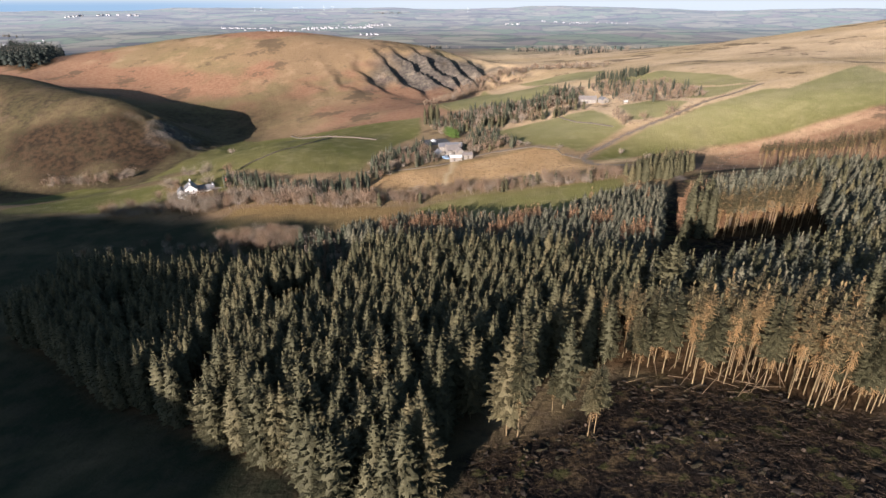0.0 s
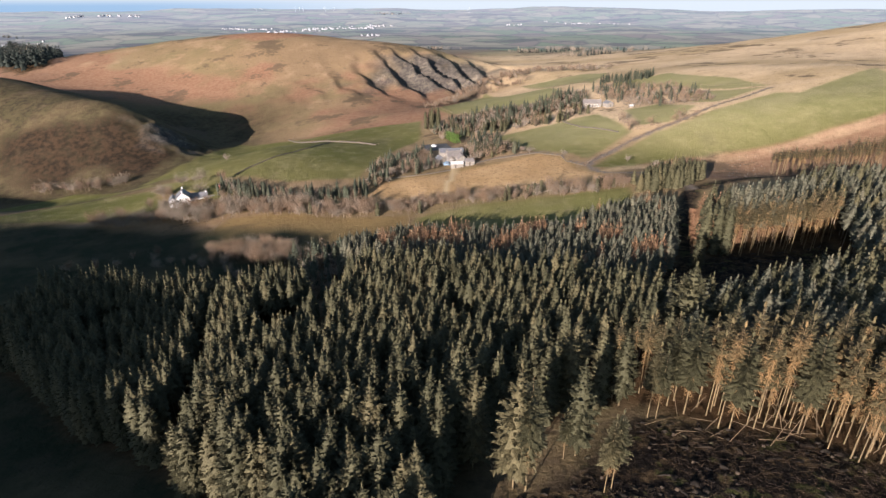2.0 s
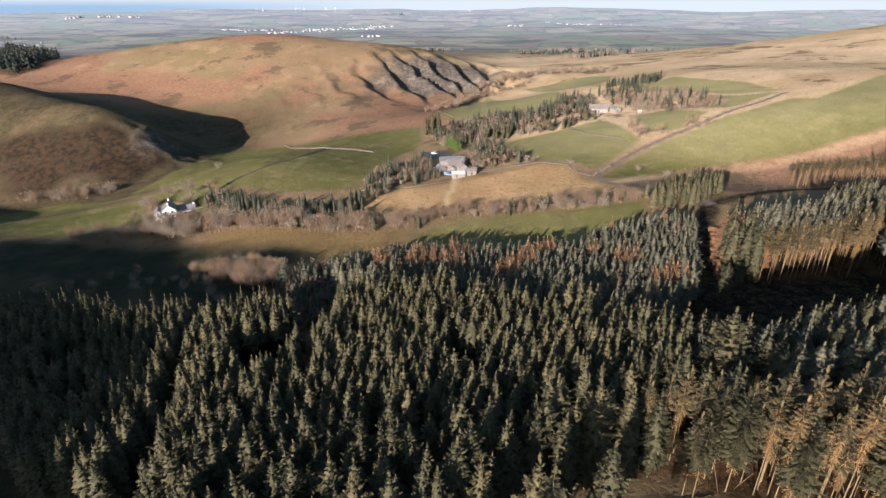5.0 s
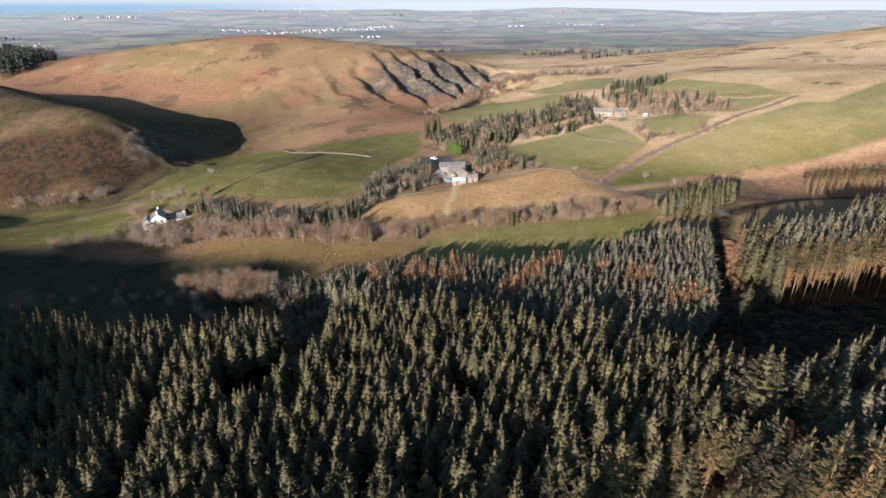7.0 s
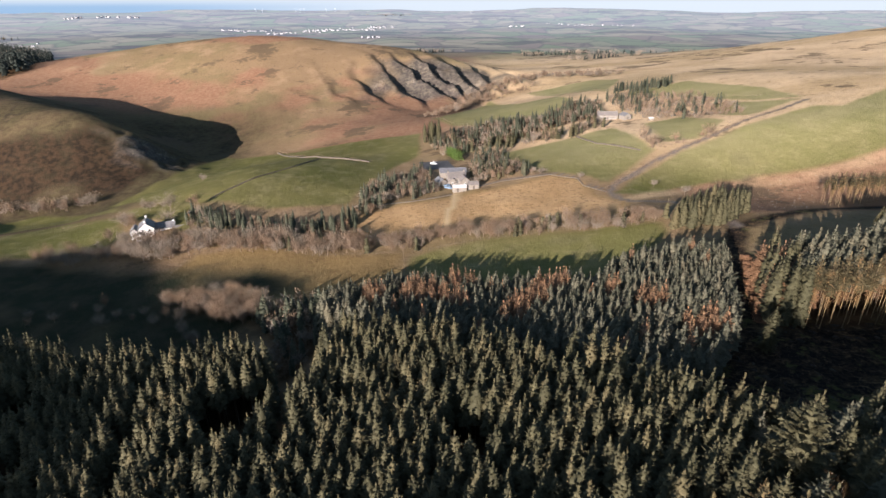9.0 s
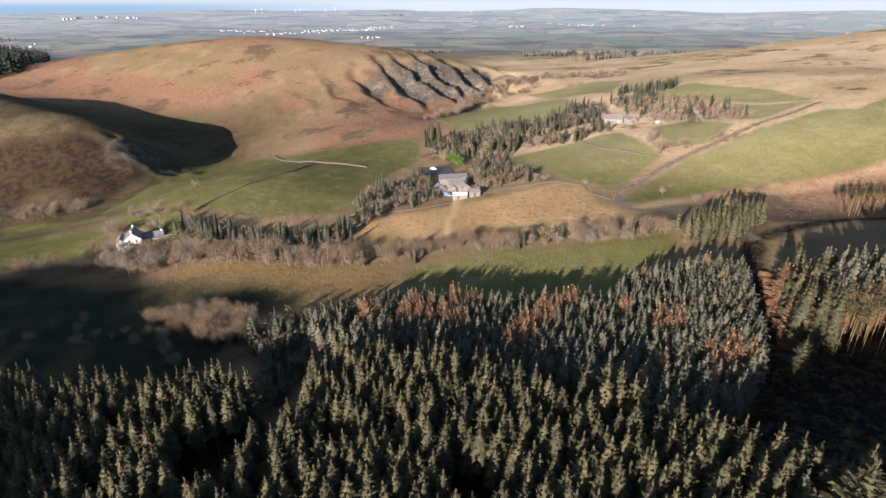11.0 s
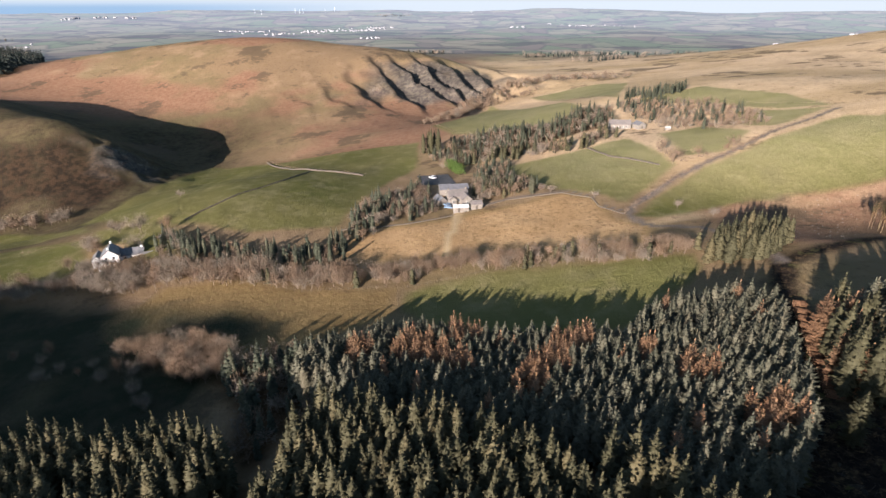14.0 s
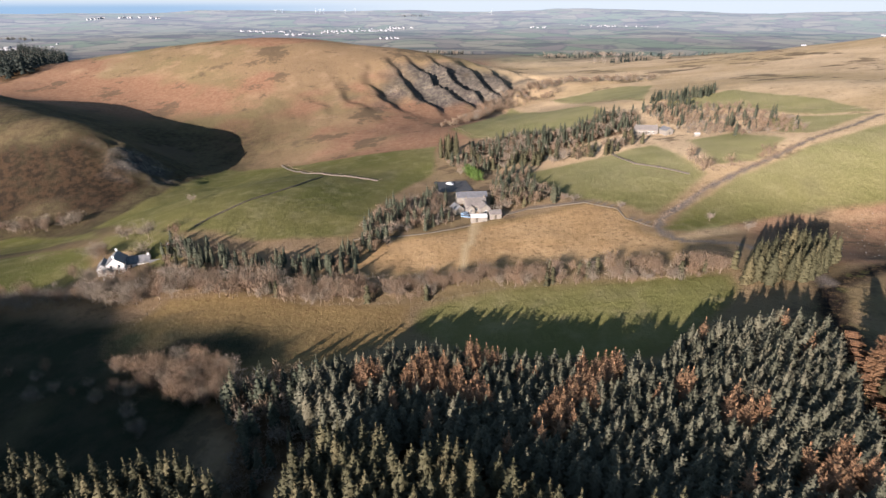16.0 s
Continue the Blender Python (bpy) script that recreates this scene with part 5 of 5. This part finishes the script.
    for poly, gap, seed in ((CLEARING, 2.3, 95), (FELLED, 3.4, 96)):
        for x, y in scatter(poly, gap, 1.2, seed, lambda a, b: (b > 46) & (a < 130) & (grain(a, b, 8, 6) > -0.15)):
            a, w, l, h = rng.normal(2.35, 0.8), rng.uniform(0.25, 0.8), rng.uniform(0.35, 1.5), rng.uniform(0.12, 0.45)
            g = [(u, v) for v in np.linspace(-1, 1, 5) for u in np.linspace(-1, 1, 5)]
            V = []
            for u, v in g:
                bulge = max(0, 1 - u * u) * max(0, 1 - v * v)
                px, py = u * l + rng.normal(0, 0.16), v * w + rng.normal(0, 0.13)
                qx, qy = x + px * math.cos(a) - py * math.sin(a), y + px * math.sin(a) + py * math.cos(a)
                V.append((qx, qy, height(qx, qy) - 0.12 + h * bulge ** 0.6 * rng.uniform(0.3, 1.4)))
            F = [t for j in range(4) for i in range(4) for t in ((5 * j + i, 5 * j + i + 1, 5 * j + i + 6), (5 * j + i, 5 * j + i + 6, 5 * j + i + 5))]
            heaps.append((np.array(V), np.array(F))), tones.append(np.full(25, rng.rand()))
    V, F = joined(heaps)
    tagged(new("brash_heaps", fast_mesh("brash_heaps", V, F, [HEAP], None, np.concatenate(tones))), "low dark heaps of brash and turned soil", "brash", kind="stuff")
    pieces = []
    for x, y in scatter([p for p in CLEARING], 8.5, 4.0, 91, lambda a, b: (b > 48) & (a < 125)):
        r = rng.uniform(0.16, 0.3)
        v, f = tube([(0, 0, -0.2), (0, 0, 0.15), (0.03, 0, rng.uniform(0.25, 0.5))], (r * 1.5, r * 1.1, r), 7)
        top = np.array([(0.03, 0, v[-1][2])])
        f2 = np.array([(14 + k, 14 + (k + 1) % 7, 21) for k in range(7)])
        pieces.append((np.concatenate([v, top]) + np.array((x, y, height(x, y))), np.concatenate([f, f2])))
    V, F = joined(pieces)
    tagged(new("tree_stumps", fast_mesh("tree_stumps", V, F, [STUMP])), "low cut stumps over the felled ground", "stumps", kind="stuff")

    # pale stones lying about the heath
    q, pieces = np.random.RandomState(31), []
    for x, y in scatter(STONY, 4.5, 2.2, 33):
        r = q.uniform(0.08, 0.26)
        v, f = tube([(0, 0, -0.1), (0, 0, r * 0.5), (0.03, 0.02, r)], (r * 1.1, r * 0.9, r * 0.3), 6)
        top = np.array([(0.03, 0.02, r * 1.05)])
        v = np.concatenate([v, top]) * (1 + q.normal(0, 0.12, (len(v) + 1, 3)))
        pieces.append((v + np.array((x, y, height(x, y))), np.concatenate([f, [(12 + k, 12 + (k + 1) % 6, 18) for k in range(6)]])))
    V, F = joined(pieces)
    tagged(new("stones", fast_mesh("stones", V, F, [STONE])), "small pale stones strewn over the bracken heath", "stones", kind="stuff")


def walls_and_fences():
    drystone_wall(WALL, "grey drystone wall below the steading", 0.5, 0.4)
    drystone_wall([(x - 1.5, y - 2.0) for x, y in LANE], "grey drystone wall along the lane", 0.42, 0.35)
    drystone_wall(WALL_TOP, "pale drystone wall across the pasture", 0.9, 0.5)
    drystone_wall(WALL_WEST, "low broken drystone wall across the pasture", 0.5, 0.6)
    drystone_wall(WALL_MID, "pale low drystone wall across the pasture", 0.8)
    fence(FENCE_WEST, "post and wire fence along rough grazing")
    fence(FENCE_BOWL, "post and wire fence round the green field")


# ---- the far country ----
def far_things():
    # villages: many small white houses
    rng = np.random.RandomState(21)
    def village(x0, y0, x1, y1, count, spread, label, size=1.0):
        V, F, M, n = [], [], [], 0
        for k in range(count):
            t = rng.rand()
            x, y = x0 + (x1 - x0) * t + rng.normal(0, spread), y0 + (y1 - y0) * t + rng.normal(0, spread * 1.3)
            w, d, e = rng.uniform(4, 6) * size, rng.uniform(6, 13) * size, rng.uniform(3.5, 5) * size
            a = rng.uniform(-0.6, 0.6) + (1.57 if rng.rand() < 0.6 else 0)
            c, s = math.cos(a), math.sin(a)
            z = height(x, y) - 1
            for px, py, pz in ((-1, -1, 0), (1, -1, 0), (1, 1, 0), (-1, 1, 0), (-1, -1, e), (1, -1, e), (1, 1, e), (-1, 1, e), (0, -1, e + w * 0.35), (0, 1, e + w * 0.35)):
                qx, qy = px * w / 2, py * d / 2
                V.append((x + c * qx - s * qy, y + s * qx + c * qy, z + pz))
            for q, m in (((0, 1, 5), 0), ((0, 5, 4), 0), ((1, 2, 6), 0), ((1, 6, 5), 0), ((2, 3, 7), 0), ((2, 7, 6), 0), ((3, 0, 4), 0), ((3, 4, 7), 0), ((4, 5, 8), 0), ((6, 7, 9), 0), ((5, 6, 9), 1), ((5, 9, 8), 1), ((7, 4, 8), 1), ((7, 8, 9), 1)):
                F.append([i + n for i in q]), M.append(m)
            n += 10
        tagged(new("distant_village", fast_mesh("distant_village", V, F, [FAR_WALL, FAR_ROOF], M)), label, "village", kind="stuff")
    place = lambda px, r: (r * math.sin(math.atan((px - 784) / 975) - 0.0385), r * math.cos(math.atan((px - 784) / 975) - 0.0385))
    village(*place(425, 2900), *place(500, 2850), 26, 25, "distant village of small white houses")
    village(*place(505, 2650), *place(690, 3150), 95, 40, "distant village of small white houses strung along a road")
    village(*place(0, 2150), *place(75, 2200), 60, 45, "distant town at the foot of the plain")
    village(*place(170, 3900), *place(300, 3950), 16, 20, "distant white farms below the sea", 1.6)
    village(*place(955, 3500), *place(1090, 3400), 26, 18, "distant white buildings along a road")
    village(*place(895, 3200), *place(915, 3100), 8, 18, "distant white farm buildings")
    village(*place(1440, 3000), *place(1510, 3050), 18, 18, "distant white works on the plain", 1.3)
    village(*place(665, 2250), *place(685, 2250), 7, 14, "distant white farm")
    village(*place(1310, 2200), *place(1330, 2200), 5, 12, "distant white farm")
    # wind turbines on the skyline
    for px in (484, 494, 548, 555, 561, 596, 611, 829):
        x, y = place(px, 4300)
        z = height(x, y) - 1
        top = tagged(new("wind_turbine"), "white wind turbine on the far skyline", "wind turbine", "wind turbines")
        top.matrix_basis = pose(x, y, z, 0, 0, random.uniform(-25, 25))
        ob = new("tower", fast_mesh("tower", *tube([(0, 0, 0), (0, 0, 24)], (0.6, 0.4), 8), [TURBINE]))
        ob.parent = top
        bm = bmesh.new()
        box(bm, 0, -0.6, 23.4, 1.4, 3.2, 1.5, 0.3)
        part("nacelle", bm, TURBINE, top)
        q = random.uniform(0, 120)
        for k in range(3):
            a = radians(q + 120 * k)
            ob = new("blade", fast_mesh("blade", *tube([(0, -2.3, 24), (3 * math.sin(a), -2.3, 24 + 3 * math.cos(a)), (12 * math.sin(a), -2.3, 24 + 12 * math.cos(a))], (0.2, 0.32, 0.08), 4), [TURBINE]))
            ob.parent = top
    # dark copses and hedgerow trees of the plain
    small = spruces(700, 3, 9.0, 2.6, 4, 4, 0, 0.02, None, SHADED_FAR_FIR, slope=0.4)
    grey = bares(710, 3, 9.0, 1.3, 4, 60, None, TWIG_GREY, 0.22)
    rr = np.random.RandomState(31)
    pts, kinds = [], []
    for px, r, w, n in ((760, 1500, 50, 70), (1040, 1150, 45, 45), (940, 1350, 60, 60), (1010, 1500, 90, 80), (1200, 1500, 90, 80), (60, 2600, 60, 40), (700, 3900, 120, 60)):
        x, y = place(px, r)
        for _ in range(n):
            pts.append((small if rr.rand() < 0.45 else grey, rr.randint(3), x + rr.normal(0, w * 0.6), y + rr.normal(0, w * 0.22), rr.uniform(0.8, 1.4), rr.rand() * 6, 1.0))
    wood_mass("distant_copses", "distant copses and hedgerow trees on the plain", "trees", pts)

# ---- build ----
ground()
woods()
farm_places()
walls_and_fences()
timber()
far_things()
